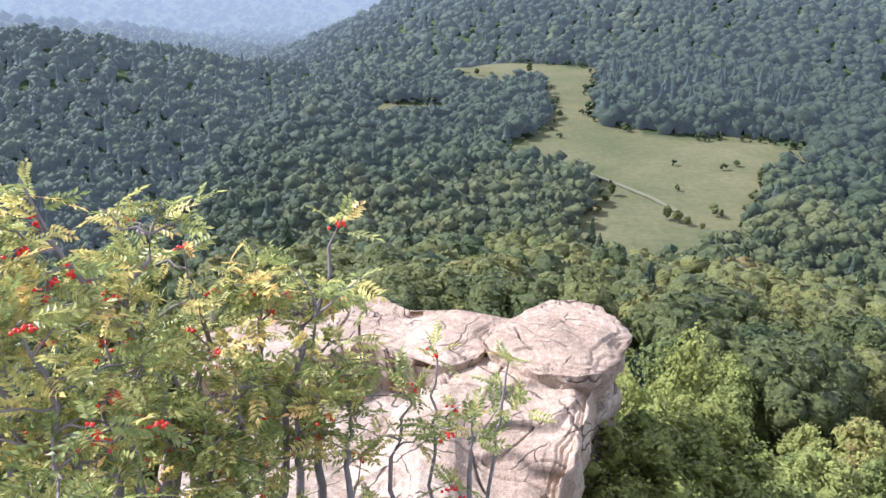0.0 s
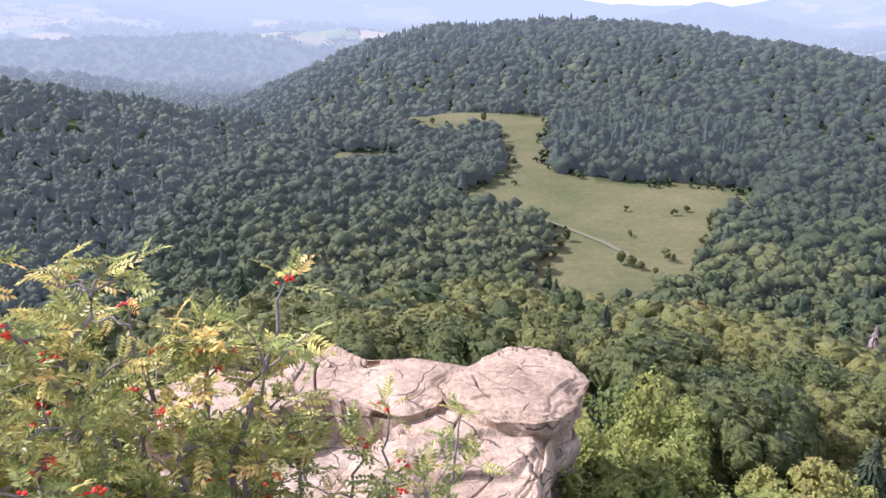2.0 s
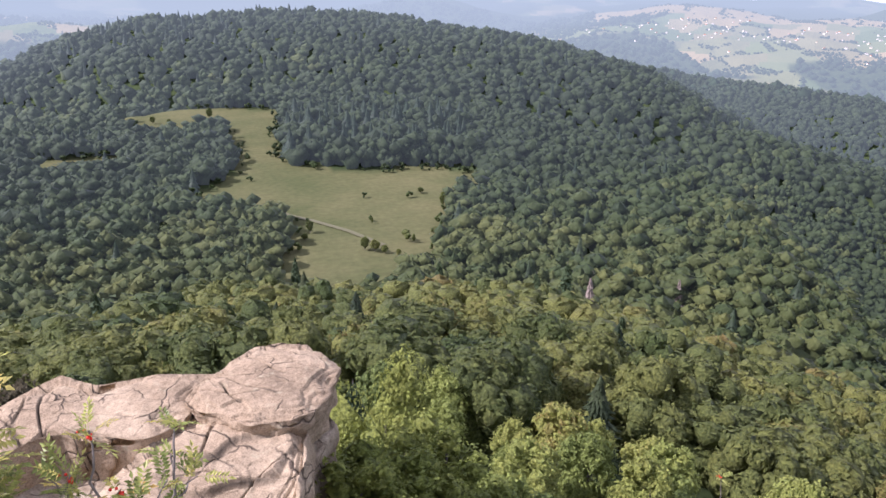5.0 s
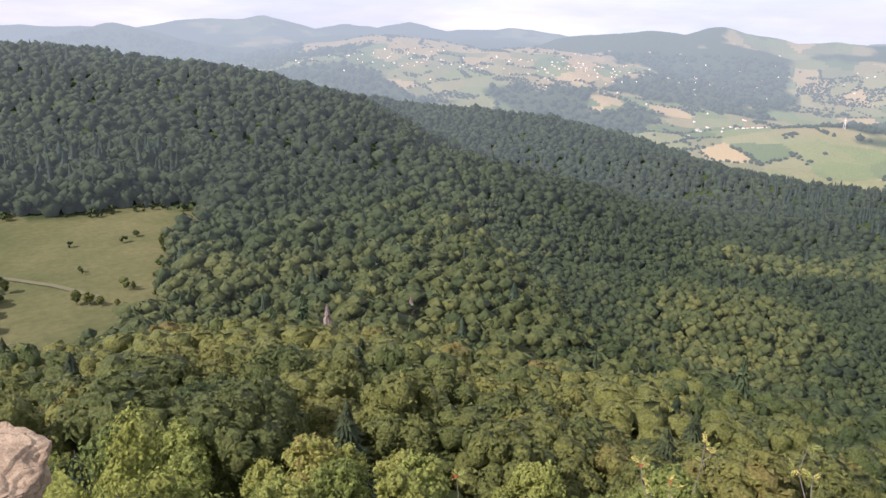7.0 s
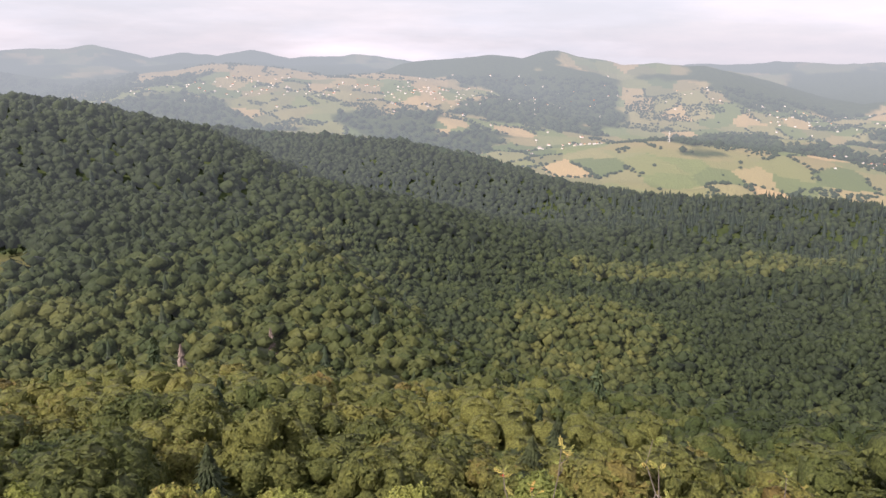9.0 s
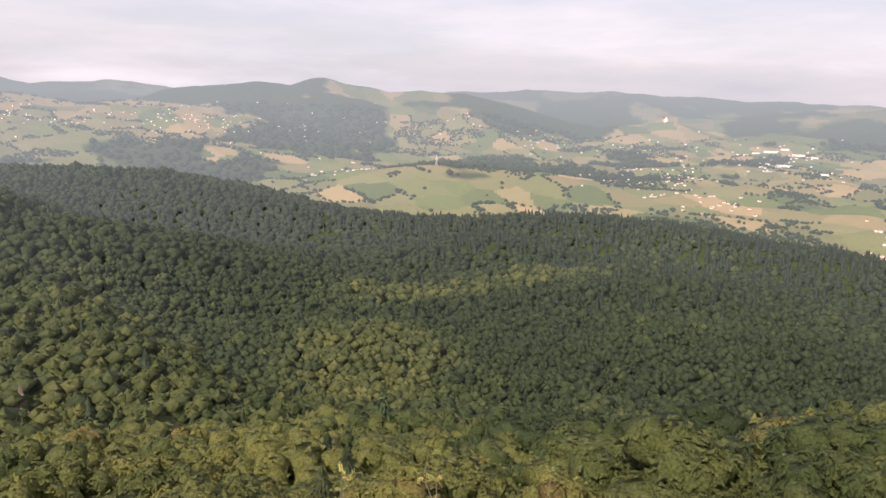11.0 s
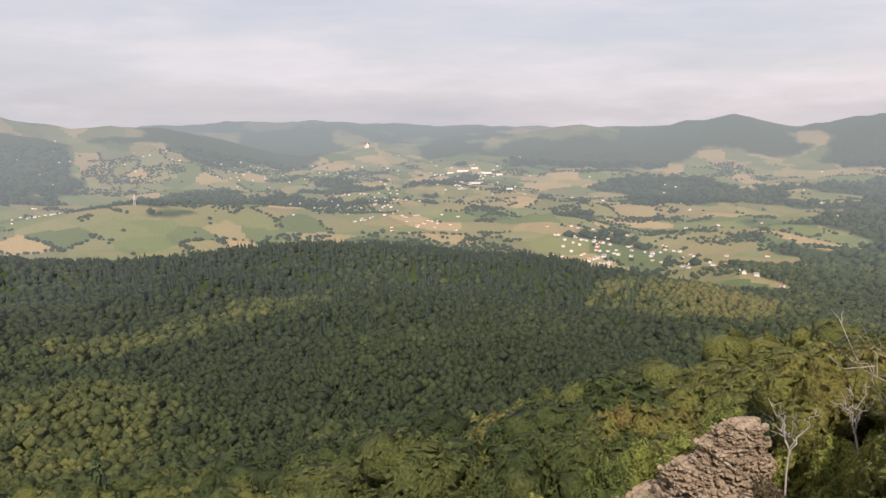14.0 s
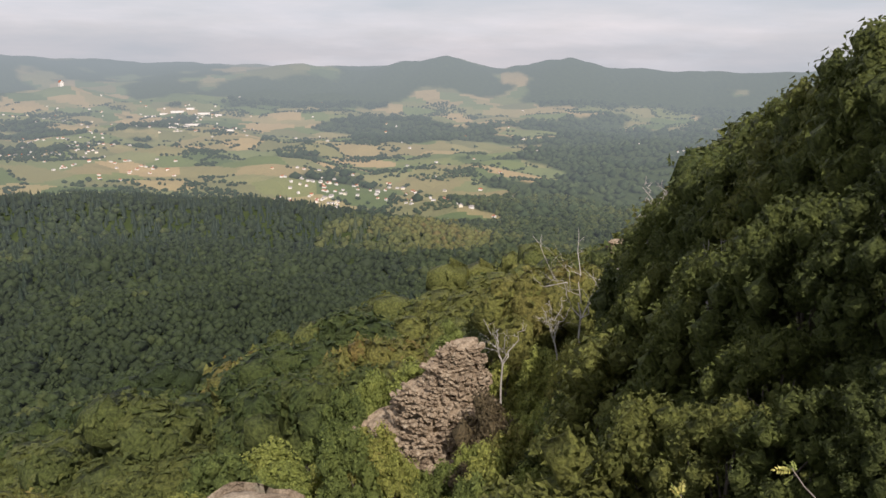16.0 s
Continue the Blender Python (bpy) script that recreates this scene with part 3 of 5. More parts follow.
def scatter(rng, r0, r1, b0, b1, gap):
    """Jittered places between two distances and two bearings, about gap metres apart."""
    n = int(r1 * 2 / gap)
    g = (np.arange(n) - n / 2) * gap
    x, y = np.meshgrid(g, g)
    x, y = (x + 0.5 * gap * (np.arange(n) % 2)[:, None]).ravel(), y.ravel()
    x, y = x + rng.uniform(-0.42, 0.42, x.size) * gap, y + rng.uniform(-0.42, 0.42, x.size) * gap
    r, b = np.hypot(x, y), np.degrees(np.arctan2(x, y))
    k = (r >= r0) & (r < r1) & (b > b0) & (b < b1)
    return x[k], y[k]


_vb = np.arange(-45, 156, 0.5)
_vr = np.geomspace(20, 4800, 260)
_vx, _vy = _vr[:, None] * np.sin(np.radians(_vb)), _vr[:, None] * np.cos(np.radians(_vb))
_slope = (land(_vx, _vy) + 5 - EYE) / _vr[:, None]
_high = np.maximum.accumulate(_slope, axis=0)


def in_sight(x, y, top):
    """Leaves out what lies in dead ground behind a ridge."""
    r, b = np.hypot(x, y), np.degrees(np.arctan2(x, y))
    j = np.clip(np.round((b + 45) * 2).astype(int), 0, len(_vb) - 1)
    i = np.clip(np.searchsorted(_vr, r * 0.985) - 1, 0, len(_vr) - 1)
    return (top - EYE) / r > _high[i, j] - 0.004


def conifer_share(x, y):
    r, b = np.hypot(x, y), np.degrees(np.arctan2(x, y))
    s = 0.035 + 0.25 * smooth(0.25, 0.6, fbm(x + 900, y, 240, 3)) * smooth(300, 500, r)
    s = np.where((b > 11) & (b < 25) & (r > 430) & (r < 560), 0.42, s)
    s = np.where((b > 68) & (b < 110) & (r > 900) & (r < 1300), 0.55, s)
    return np.where((b > 116) & (r < 100), 0.0, s)


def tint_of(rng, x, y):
    """How light and yellow each crown is: cloud shade and sunlit slopes painted in."""
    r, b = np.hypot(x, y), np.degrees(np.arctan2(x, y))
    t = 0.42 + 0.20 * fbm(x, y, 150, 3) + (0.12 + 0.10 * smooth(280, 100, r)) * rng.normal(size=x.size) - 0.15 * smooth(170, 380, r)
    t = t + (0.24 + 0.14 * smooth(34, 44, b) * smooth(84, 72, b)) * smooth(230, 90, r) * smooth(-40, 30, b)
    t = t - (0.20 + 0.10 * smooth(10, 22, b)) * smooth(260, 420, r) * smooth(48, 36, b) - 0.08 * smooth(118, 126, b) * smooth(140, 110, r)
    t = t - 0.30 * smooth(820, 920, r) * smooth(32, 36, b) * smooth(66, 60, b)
    # cloud shade over the basin, painted as darker crowns
    basin_shade = smooth(400, 540, r) * smooth(56, 68, b) * smooth(116, 110, b)
    t = t + basin_shade * (-0.34 + 0.16 * fbm(x + 70, y, 260, 2)) - (0.12 + 0.2 * smooth(42, 54, b)) * smooth(300, 440, r) * smooth(20, 36, b) * smooth(68, 56, b)
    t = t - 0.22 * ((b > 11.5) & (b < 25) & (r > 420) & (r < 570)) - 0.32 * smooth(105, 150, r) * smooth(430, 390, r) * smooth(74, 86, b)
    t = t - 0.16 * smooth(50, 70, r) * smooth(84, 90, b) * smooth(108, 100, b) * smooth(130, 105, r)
    # sunlit spur and patches, painted as lighter crowns
    lit_spur = smooth(80, 25, np.abs(r - np.interp(b, (64, 71, 76.3, 81.6, 88), (650, 705, 765, 835, 905))))
    t = t + 0.62 * lit_spur * smooth(62, 69, b) * smooth(90, 80, b)
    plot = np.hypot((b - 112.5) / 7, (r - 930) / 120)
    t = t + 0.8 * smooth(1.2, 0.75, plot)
    lit_patch = np.hypot((b - 67) / 9, (r - 470) / 85)
    t = t + 0.42 * smooth(1.2, 0.5, lit_patch)
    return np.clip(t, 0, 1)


def ridge_line(b):
    """The elevation angle of the treetops along the near ridge."""
    return np.interp(b, (100, 118, 126, 131, 132.3, 135.7, 137.8, 142, 144.3, 150), (5, -12, -14, -13, -11.5, -6.5, -4, -1, 2, 6))


rng = np.random.default_rng(3)
# distant copies of the leaf materials, with haze painted in as glow
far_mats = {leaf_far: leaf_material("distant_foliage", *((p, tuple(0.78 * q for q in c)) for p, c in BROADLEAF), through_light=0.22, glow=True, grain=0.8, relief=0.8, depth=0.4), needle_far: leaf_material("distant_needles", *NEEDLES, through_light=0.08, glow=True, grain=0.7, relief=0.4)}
NEAR_EDGE = 55.0
for name, r0, r1, gap, tall, wood, firs in (
        ("slope_woods", NEAR_EDGE, 95, 6.7, 10.4, [leafy(s, 34, 1300, 0.028, 4, 6, 0.26, 0.78, 0.8) for s in range(6)], [fir(s, 18, 14) for s in range(3)]),
        ("slope_woods", 95, 170, 6.7, 11.0, [leafy(10 + s, 19, 260, 0.036, 4, 6, 0.26, 0.82, 0.9) for s in range(7)], [fir(10 + s, 13, 10) for s in range(3)]),
        ("slope_woods", 170, 320, 7.0, 11.3, [leafy(20 + s, 9, 50, 0.055, 3, 6, 0.28, 0.88, 1.06) for s in range(9)], [fir(20 + s, 9, 8) for s in range(3)]),
        ("hill_woods", 320, 640, 7.9, 11.8, [leafy(40 + s, 5, 12, 0.08, 3, 5, 0.3, 0.88, 1.2) for s in range(11)], [fir(40 + s, 6, 7) for s in range(3)]),
        ("backdrop_woods", 640, SPLIT + 320, 11.6, 13.2, [leafy(60 + s, 2, 4, 0.1, 3, 5, 0.36, 0.92, 1.4) for s in range(11)], [fir(60 + s, 4, 6) for s in range(3)])):
    x, y = scatter(rng, r0, r1, -42, 150, gap)
    z = land(x, y)
    size = tall * rng.uniform(0.68, 1.2, x.size) * (1 + 0.25 * smooth(80, 92, np.degrees(np.arctan2(x, y))) * (r0 < 100))
    rr_, bb_ = np.hypot(x, y), np.degrees(np.arctan2(x, y))
    size = size * np.where((bb_ > 11.5) & (bb_ < 25) & (rr_ > 420) & (rr_ < 560), 1.3, 1.0)
    if r0 < 100:
        size = np.minimum(size, EYE + np.hypot(x, y) * np.tan(np.radians(ridge_line(np.degrees(np.arctan2(x, y))))) - z)
    k = (open_land(x, y) < 0.5) & in_sight(x, y, z + size) & (size > 2.0)
    x, y, z, size = x[k], y[k], z[k], size[k]
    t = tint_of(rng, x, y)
    isfir = rng.random(x.size) < conifer_share(x, y)
    for part_, temps, mat, extra, slim, label in (
            (~isfir, wood, leaf_far, 1.0, 1.15 if r0 < 160 else (1.3 if r0 < 300 else 1.34), "dense broadleaf woods in late-summer green on the slope"),
            (isfir, firs, needle_far, 1.1, 1.25, "dark green conifers among the broadleaf woods")):
        w = rng.uniform(0.75, 1.35, part_.sum()) * slim
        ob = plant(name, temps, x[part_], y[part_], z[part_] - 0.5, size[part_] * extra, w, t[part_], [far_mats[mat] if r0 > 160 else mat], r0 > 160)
        tagged(ob, label, "woods", kind="stuff")
    print(name, r0, len(x), len(ob.data.polygons))

# thickets, copses and hedges of the valley
x, y = scatter(rng, SPLIT + 60, 3600, -40, 148, 11.5)
z = land(x, y)
o = open_land(x, y)
border = plots(x, y)[1]
k = in_sight(x, y, z + 8) & (rng.random(x.size) < np.where(o < 0.5, 0.16, 0.004 + 0.9 * (border < 5.5) * (vnoise(x / 130, y / 130) > 0.05) + 0.8 * smooth(0.5, 0.6, fbm(x + 300, y, 140, 3))))
x, y, z = x[k], y[k], z[k]
size = np.where(o[k] < 0.5, 17.0, 7.5) * rng.uniform(0.6, 1.25, x.size)
# copse colours, with the haze of distance painted over them as glow
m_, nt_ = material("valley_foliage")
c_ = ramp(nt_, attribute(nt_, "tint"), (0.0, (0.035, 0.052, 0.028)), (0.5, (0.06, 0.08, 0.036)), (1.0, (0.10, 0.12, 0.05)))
finish(nt_, painted_haze(nt_, principled(nt_, c_, 0.9, spec=0.05)))
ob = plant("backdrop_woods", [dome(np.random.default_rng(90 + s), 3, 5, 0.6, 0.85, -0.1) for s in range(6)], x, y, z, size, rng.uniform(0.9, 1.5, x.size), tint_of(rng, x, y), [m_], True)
tagged(ob, "hazy copses and hedges across the valley", "woods", kind="stuff")
print("valley", len(x), len(ob.data.polygons))

# scrub along the edge of the meadow
x, y = scatter(rng, 205, 660, -7, 28, 4.6)
o = open_land(x, y) > 0.5
beside = np.zeros(x.size, bool)
for dx, dy in ((9, 0), (-9, 0), (0, 9), (0, -9)):
    beside |= open_land(x + dx, y + dy) < 0.5
k = o & (beside & (rng.random(x.size) < 0.42) | (rng.random(x.size) < 0.0025))
x, y = x[k], y[k]
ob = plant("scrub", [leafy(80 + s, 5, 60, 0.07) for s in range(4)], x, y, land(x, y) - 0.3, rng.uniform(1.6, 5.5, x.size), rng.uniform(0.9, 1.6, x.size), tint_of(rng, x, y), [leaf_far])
tagged(ob, "low green scrub along the edge of the meadow", "scrub", kind="stuff")


# ---- making things ----
def part(name, me, parent, label=""):
    """One mesh as a part of a thing."""
    ob = new(name, me)
    ob.parent = parent
    return tagged(ob, label)


def again(ob, m):
    """A copy of a thing at the pose m, whatever size the first one stands at."""
    s = ob.scale
    return copy_thing(ob, m @ Matrix.Diagonal((1 / s.x, 1 / s.y, 1 / s.z, 1)))


def thing(name, m, label, category, group="", kind=""):
    ob = new(name)
    ob.matrix_basis = m
    return tagged(ob, label, category, group, kind)


def tube(points, radii, sides=6):
    """A tapered limb along points."""
    p = np.asarray(points, float)
    d = np.gradient(p, axis=0)
    d /= np.linalg.norm(d, axis=1)[:, None] + 1e-9
    ref = np.where(np.abs(d[:, 2:]) > 0.9, [[1.0, 0, 0]], [[0, 0, 1.0]])
    u = np.cross(d, ref)
    u /= np.linalg.norm(u, axis=1)[:, None]
    w = np.cross(d, u)
    a = np.linspace(0, 2 * np.pi, sides, endpoint=False)
    rad = np.asarray(radii, float)[:, None, None]
    v_ = p[:, None] + rad * (np.cos(a)[None, :, None] * u[:, None] + np.sin(a)[None, :, None] * w[:, None])
    i, j = np.meshgrid(np.arange(len(p) - 1), np.arange(sides), indexing="ij")
    q, t = (i * sides + j).ravel(), (i * sides + (j + 1) % sides).ravel()
    return v_.reshape(-1, 3), np.concatenate([np.stack([q, t, t + sides], 1), np.stack([q, t + sides, q + sides], 1)])


def bend(rng, a, b, n, sway):
    """A limb's crooked way from a to b."""
    a, b = np.asarray(a, float), np.asarray(b, float)
    t = np.linspace(0, 1, n)[:, None]
    off = rng.normal(size=(n, 3)) * sway * np.linalg.norm(b - a)
    return a + (b - a) * t + off * np.sin(np.pi * t)


# ---- trees of the near slope ----
def broadleaf(seed, sprays, size, leaf, label, category="tree", rhombic=False, wide=3.3, low=2.2, balls=22, clump=1.0):
    """A tree 10 m high at the origin: trunk with limbs, and a crown of sprays."""
    g = np.random.default_rng(seed)
    ob = thing("broadleaf_tree", Matrix(), label, category, "trees of the near slope")
    c, rad = heap(g, balls, wide, low, 10.0)
    rad = rad * clump
    limbs = [tube(bend(g, (0, 0, -1.5), (0.3, 0.2, 7.5), 8, 0.03), np.linspace(0.16, 0.04, 8), 7)]
    for k in g.choice(len(c), 9, replace=False):
        limbs.append(tube(bend(g, (0.1, 0.1, min(c[k, 2] * 0.6, 5.5)), c[k], 5, 0.06), np.linspace(0.065, 0.015, 5), 5))
    v_, f_ = joined(*limbs)
    part("trunk", mesh_object("trunk", v_, f_, [bark], smooth_faces=True), ob)
    lumps = []
    for at, r_ in zip(c, rad * 0.74):
        v_, f_ = dome(g, 3, 6, r_, r_, -r_, 0.92, 0.13)
        lumps.append((v_ + at, f_))
    v_, f_ = joined(*lumps, cards(g, c, rad * 1.04, sprays, size, 0.4, 0.42, rhombic))
    part("crown", mesh_object("crown", v_, f_, [leaf], smooth_faces=True), ob)
    return ob


def conifer(seed):
    g = np.random.default_rng(seed)
    ob = thing("fir_tree", Matrix(), "dark green fir with drooping boughs on the slope", "tree", "trees of the near slope")
    v_, f_ = tube([(0, 0, -1), (0, 0, 5), (0, 0, 10)], [0.17, 0.1, 0.02], 7)
    part("trunk", mesh_object("trunk", v_, f_, [bark], smooth_faces=True), ob)
    v_, f_ = fir(seed, 26, 17)
    v_ = v_ * (10, 10, 10) + 0.12 * g.normal(size=v_.shape)
    part("crown", mesh_object("crown", v_, f_, [needle_near], {"tint": ("POINT", g.uniform(0.2, 0.9, len(v_)))}), ob)
    return ob


def stand(ob, bearing, distance, height, turn, wide=1.0):
    x, y = polar(bearing, distance)
    z = float(land(np.array([x]), np.array([y]))[0])
    return pose(x, y, z, 0, 0, turn) @ Matrix.Diagonal((height / 10 * wide, height / 10 * wide, height / 10, 1))


GREEN = "broadleaf tree in dense late-summer green leaf on the slope"
greens = [broadleaf(200 + k, 2200, 0.2, leaf_near, GREEN, balls=48, clump=0.7) for k in range(5)]
darks = [broadleaf(220 + k, 5600, 0.11, leaf_dark, "dark green broadleaf tree with ridge shade put into its leaf colour", wide=3.0, low=0.6, balls=120, clump=0.5) for k in range(3)]
close_darks = [broadleaf(224 + k, 9000, 0.085, leaf_dark, "tall broadleaf tree closing the ridge, shade put into its dark leaf colour", wide=3.0, low=1.0, balls=170, clump=0.44) for k in range(2)]
fine_greens = [broadleaf(206 + k, 4200, 0.15, leaf_near, GREEN, balls=70, clump=0.56) for k in range(3)]
bright_tree = broadleaf(230, 7000, 0.085, leaf_bright, "light yellow-green broadleaf tree beside the rock outcrop", rhombic=True)
fir_tree = conifer(240)
close_tree = broadleaf(232, 2900, 0.03, leaf_bright, "slender yellow-green tree growing up beside the rock outcrop", rhombic=True, wide=1.0, low=6.8, balls=46, clump=0.5)
close_tree.matrix_basis = stand(close_tree, 21.5, 14.0, up(-30.0, 14.0) - float(land(*[np.array([q]) for q in polar(21.5, 14.0)])[0]), 0, 1.2)

rng = np.random.default_rng(11)
x, y = scatter(rng, 21.0, NEAR_EDGE, -44, 152, 4.8)
used = set()
for px, py in zip(x, y):
    r, b = math.hypot(px, py), math.degrees(math.atan2(px, py))
    if r < 19 and -26 < b < 19 or 108 < b < 124 and 34 < r < 56 or b > 131 and r < 40 or abs(b - 19.3) < 6 and r < 24.5:
        continue
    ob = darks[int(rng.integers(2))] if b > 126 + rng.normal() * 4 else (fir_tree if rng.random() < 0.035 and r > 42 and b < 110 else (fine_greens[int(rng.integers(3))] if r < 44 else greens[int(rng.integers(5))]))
    tall = min(rng.uniform(5.4, 9.4), up(float(ridge_line(b)), r) - float(land(np.array([px]), np.array([py]))[0])) * (0.72 if b > 104 and r < 40 else 1.0)
    if tall < 2.5:
        continue
    m = stand(ob, b, r, tall, rng.uniform(0, 360), rng.uniform(0.9, 1.2))
    if ob.name in used:
        again(ob, m)
    else:
        ob.matrix_basis = m
        used.add(ob.name)
for b, r, el in ((108.5, 38, -26.5), (110.5, 39, -26.4), (112.4, 38, -28.6), (114.5, 38, -30.0), (116.6, 38, -29.4), (118.8, 38, -28.0), (121.4, 41, -25.6), (123.5, 42, -24.2), (108, 47, -24), (110.5, 52, -22.8), (113.5, 53, -22.0), (121.5, 52, -20.8), (124, 47, -20.5), (126.5, 44, -20), (120.5, 33, -27.5), (122.5, 34, -26), (119, 31, -30), (124.5, 35, -24.5), (121.5, 29, -31), (126.5, 33, -23.5), (124, 30, -29), (117.5, 34, -31.5)):
    x, y = polar(b, r)
    ob = fine_greens[int(rng.integers(3))]
    again(ob, stand(ob, b, r, up(el, r) - float(land(np.array([x]), np.array([y]))[0]), rng.uniform(0, 360), 0.75))
brown = broadleaf(236, 2400, 0.16, leaf_brown, "brownish half-withered shrub beside the crags", "shrub")
brown.name = "shrub"
for k, (b, r, el) in enumerate(((119.6, 40.5, -24.5), (121.2, 58, -19.4), (123.2, 60, -18.3), (125.4, 60, -16.6), (118.6, 37, -29.5), (130, 45, -17), (-11.5, 40, -25.6), (-9.0, 42, -25.4), (-13.5, 38, -26.2))):
    x, y = polar(b, r)
    m = stand(brown, b, r, up(el, r) - float(land(np.array([x]), np.array([y]))[0]), 50 * k, 0.7)
    if k:
        again(brown, m)
    else:
        brown.matrix_basis = m
for b, r, el, wide in ((15.6, 10.6, -36.5, 1.1), (17.0, 11.3, -33.0, 1.3), (18.8, 12.0, -31.8, 1.4), (20.4, 12.5, -33.0, 1.5), (23.4, 14.5, -31.0, 1.5), (25.5, 13.5, -33.5, 1.5), (19.5, 10.2, -37.5, 1.4)):
    x, y = polar(b, r)
    again(close_tree, stand(close_tree, b, r, up(el, r) - float(land(np.array([x]), np.array([y]))[0]), 70 * b, wide))
sapling = broadleaf(238, 1300, 0.07, leaf_near, "small yellow-green tree growing beside the rock spire", rhombic=True, wide=1.1, low=6.0)
sapling.matrix_basis = stand(sapling, 116.3, 47.5, up(-19.0, 47.5) - float(land(*[np.array([q]) for q in polar(116.3, 47.5)])[0]), 0)
again(sapling, stand(sapling, 113.8, 46.5, up(-22.6, 46.5) - float(land(*[np.array([q]) for q in polar(113.8, 46.5)])[0]), 90, 1.5))
bright_tree.matrix_basis = stand(bright_tree, 19.2, 24, up(-25.5, 24) - float(land(*[np.array([q]) for q in polar(19.3, 24)])[0]), 40, 0.62)
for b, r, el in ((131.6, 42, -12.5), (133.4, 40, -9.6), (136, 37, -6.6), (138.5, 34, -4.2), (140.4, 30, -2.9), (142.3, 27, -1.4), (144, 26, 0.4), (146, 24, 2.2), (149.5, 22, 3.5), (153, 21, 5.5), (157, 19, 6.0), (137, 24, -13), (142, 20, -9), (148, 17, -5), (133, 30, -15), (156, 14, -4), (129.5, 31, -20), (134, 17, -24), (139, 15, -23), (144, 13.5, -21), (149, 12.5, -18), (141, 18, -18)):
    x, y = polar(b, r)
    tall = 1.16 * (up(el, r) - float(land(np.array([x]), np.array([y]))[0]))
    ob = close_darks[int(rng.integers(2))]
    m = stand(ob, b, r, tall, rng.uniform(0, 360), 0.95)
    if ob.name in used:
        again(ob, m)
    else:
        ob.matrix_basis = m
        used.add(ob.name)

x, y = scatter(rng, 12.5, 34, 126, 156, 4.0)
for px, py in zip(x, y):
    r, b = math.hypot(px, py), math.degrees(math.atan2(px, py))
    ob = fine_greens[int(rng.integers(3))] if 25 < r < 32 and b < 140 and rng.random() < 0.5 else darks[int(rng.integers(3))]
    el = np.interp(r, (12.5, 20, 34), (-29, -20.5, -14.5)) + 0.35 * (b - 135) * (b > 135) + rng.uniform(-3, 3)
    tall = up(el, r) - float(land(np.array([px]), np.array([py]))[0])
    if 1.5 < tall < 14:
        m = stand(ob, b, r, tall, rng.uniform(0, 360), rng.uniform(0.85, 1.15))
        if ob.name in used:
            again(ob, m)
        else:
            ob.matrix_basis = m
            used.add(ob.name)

for b, r, el in ((38.3, 110, -23.5), (23.3, 190, -20.3), (33.6, 190, -20.0), (31.2, 185, -20.9), (40.2, 120, -24.5), (26.5, 180, -21.2), (-12.8, 200, -19.8), (-3.0, 190, -21.0), (68.5, 170, -22.6)):
    x, y = polar(b, r)
    again(fir_tree, stand(fir_tree, b, r, up(el, r) - float(land(np.array([x]), np.array([y]))[0]), 60 * b, 1.0))

for k, ob in enumerate(greens + darks + close_darks + fine_greens + [fir_tree]):
    if ob.name not in used:
        ob.matrix_basis = stand(ob, 34 + 3 * k, 50, 8.5, 0)
        used.add(ob.name)


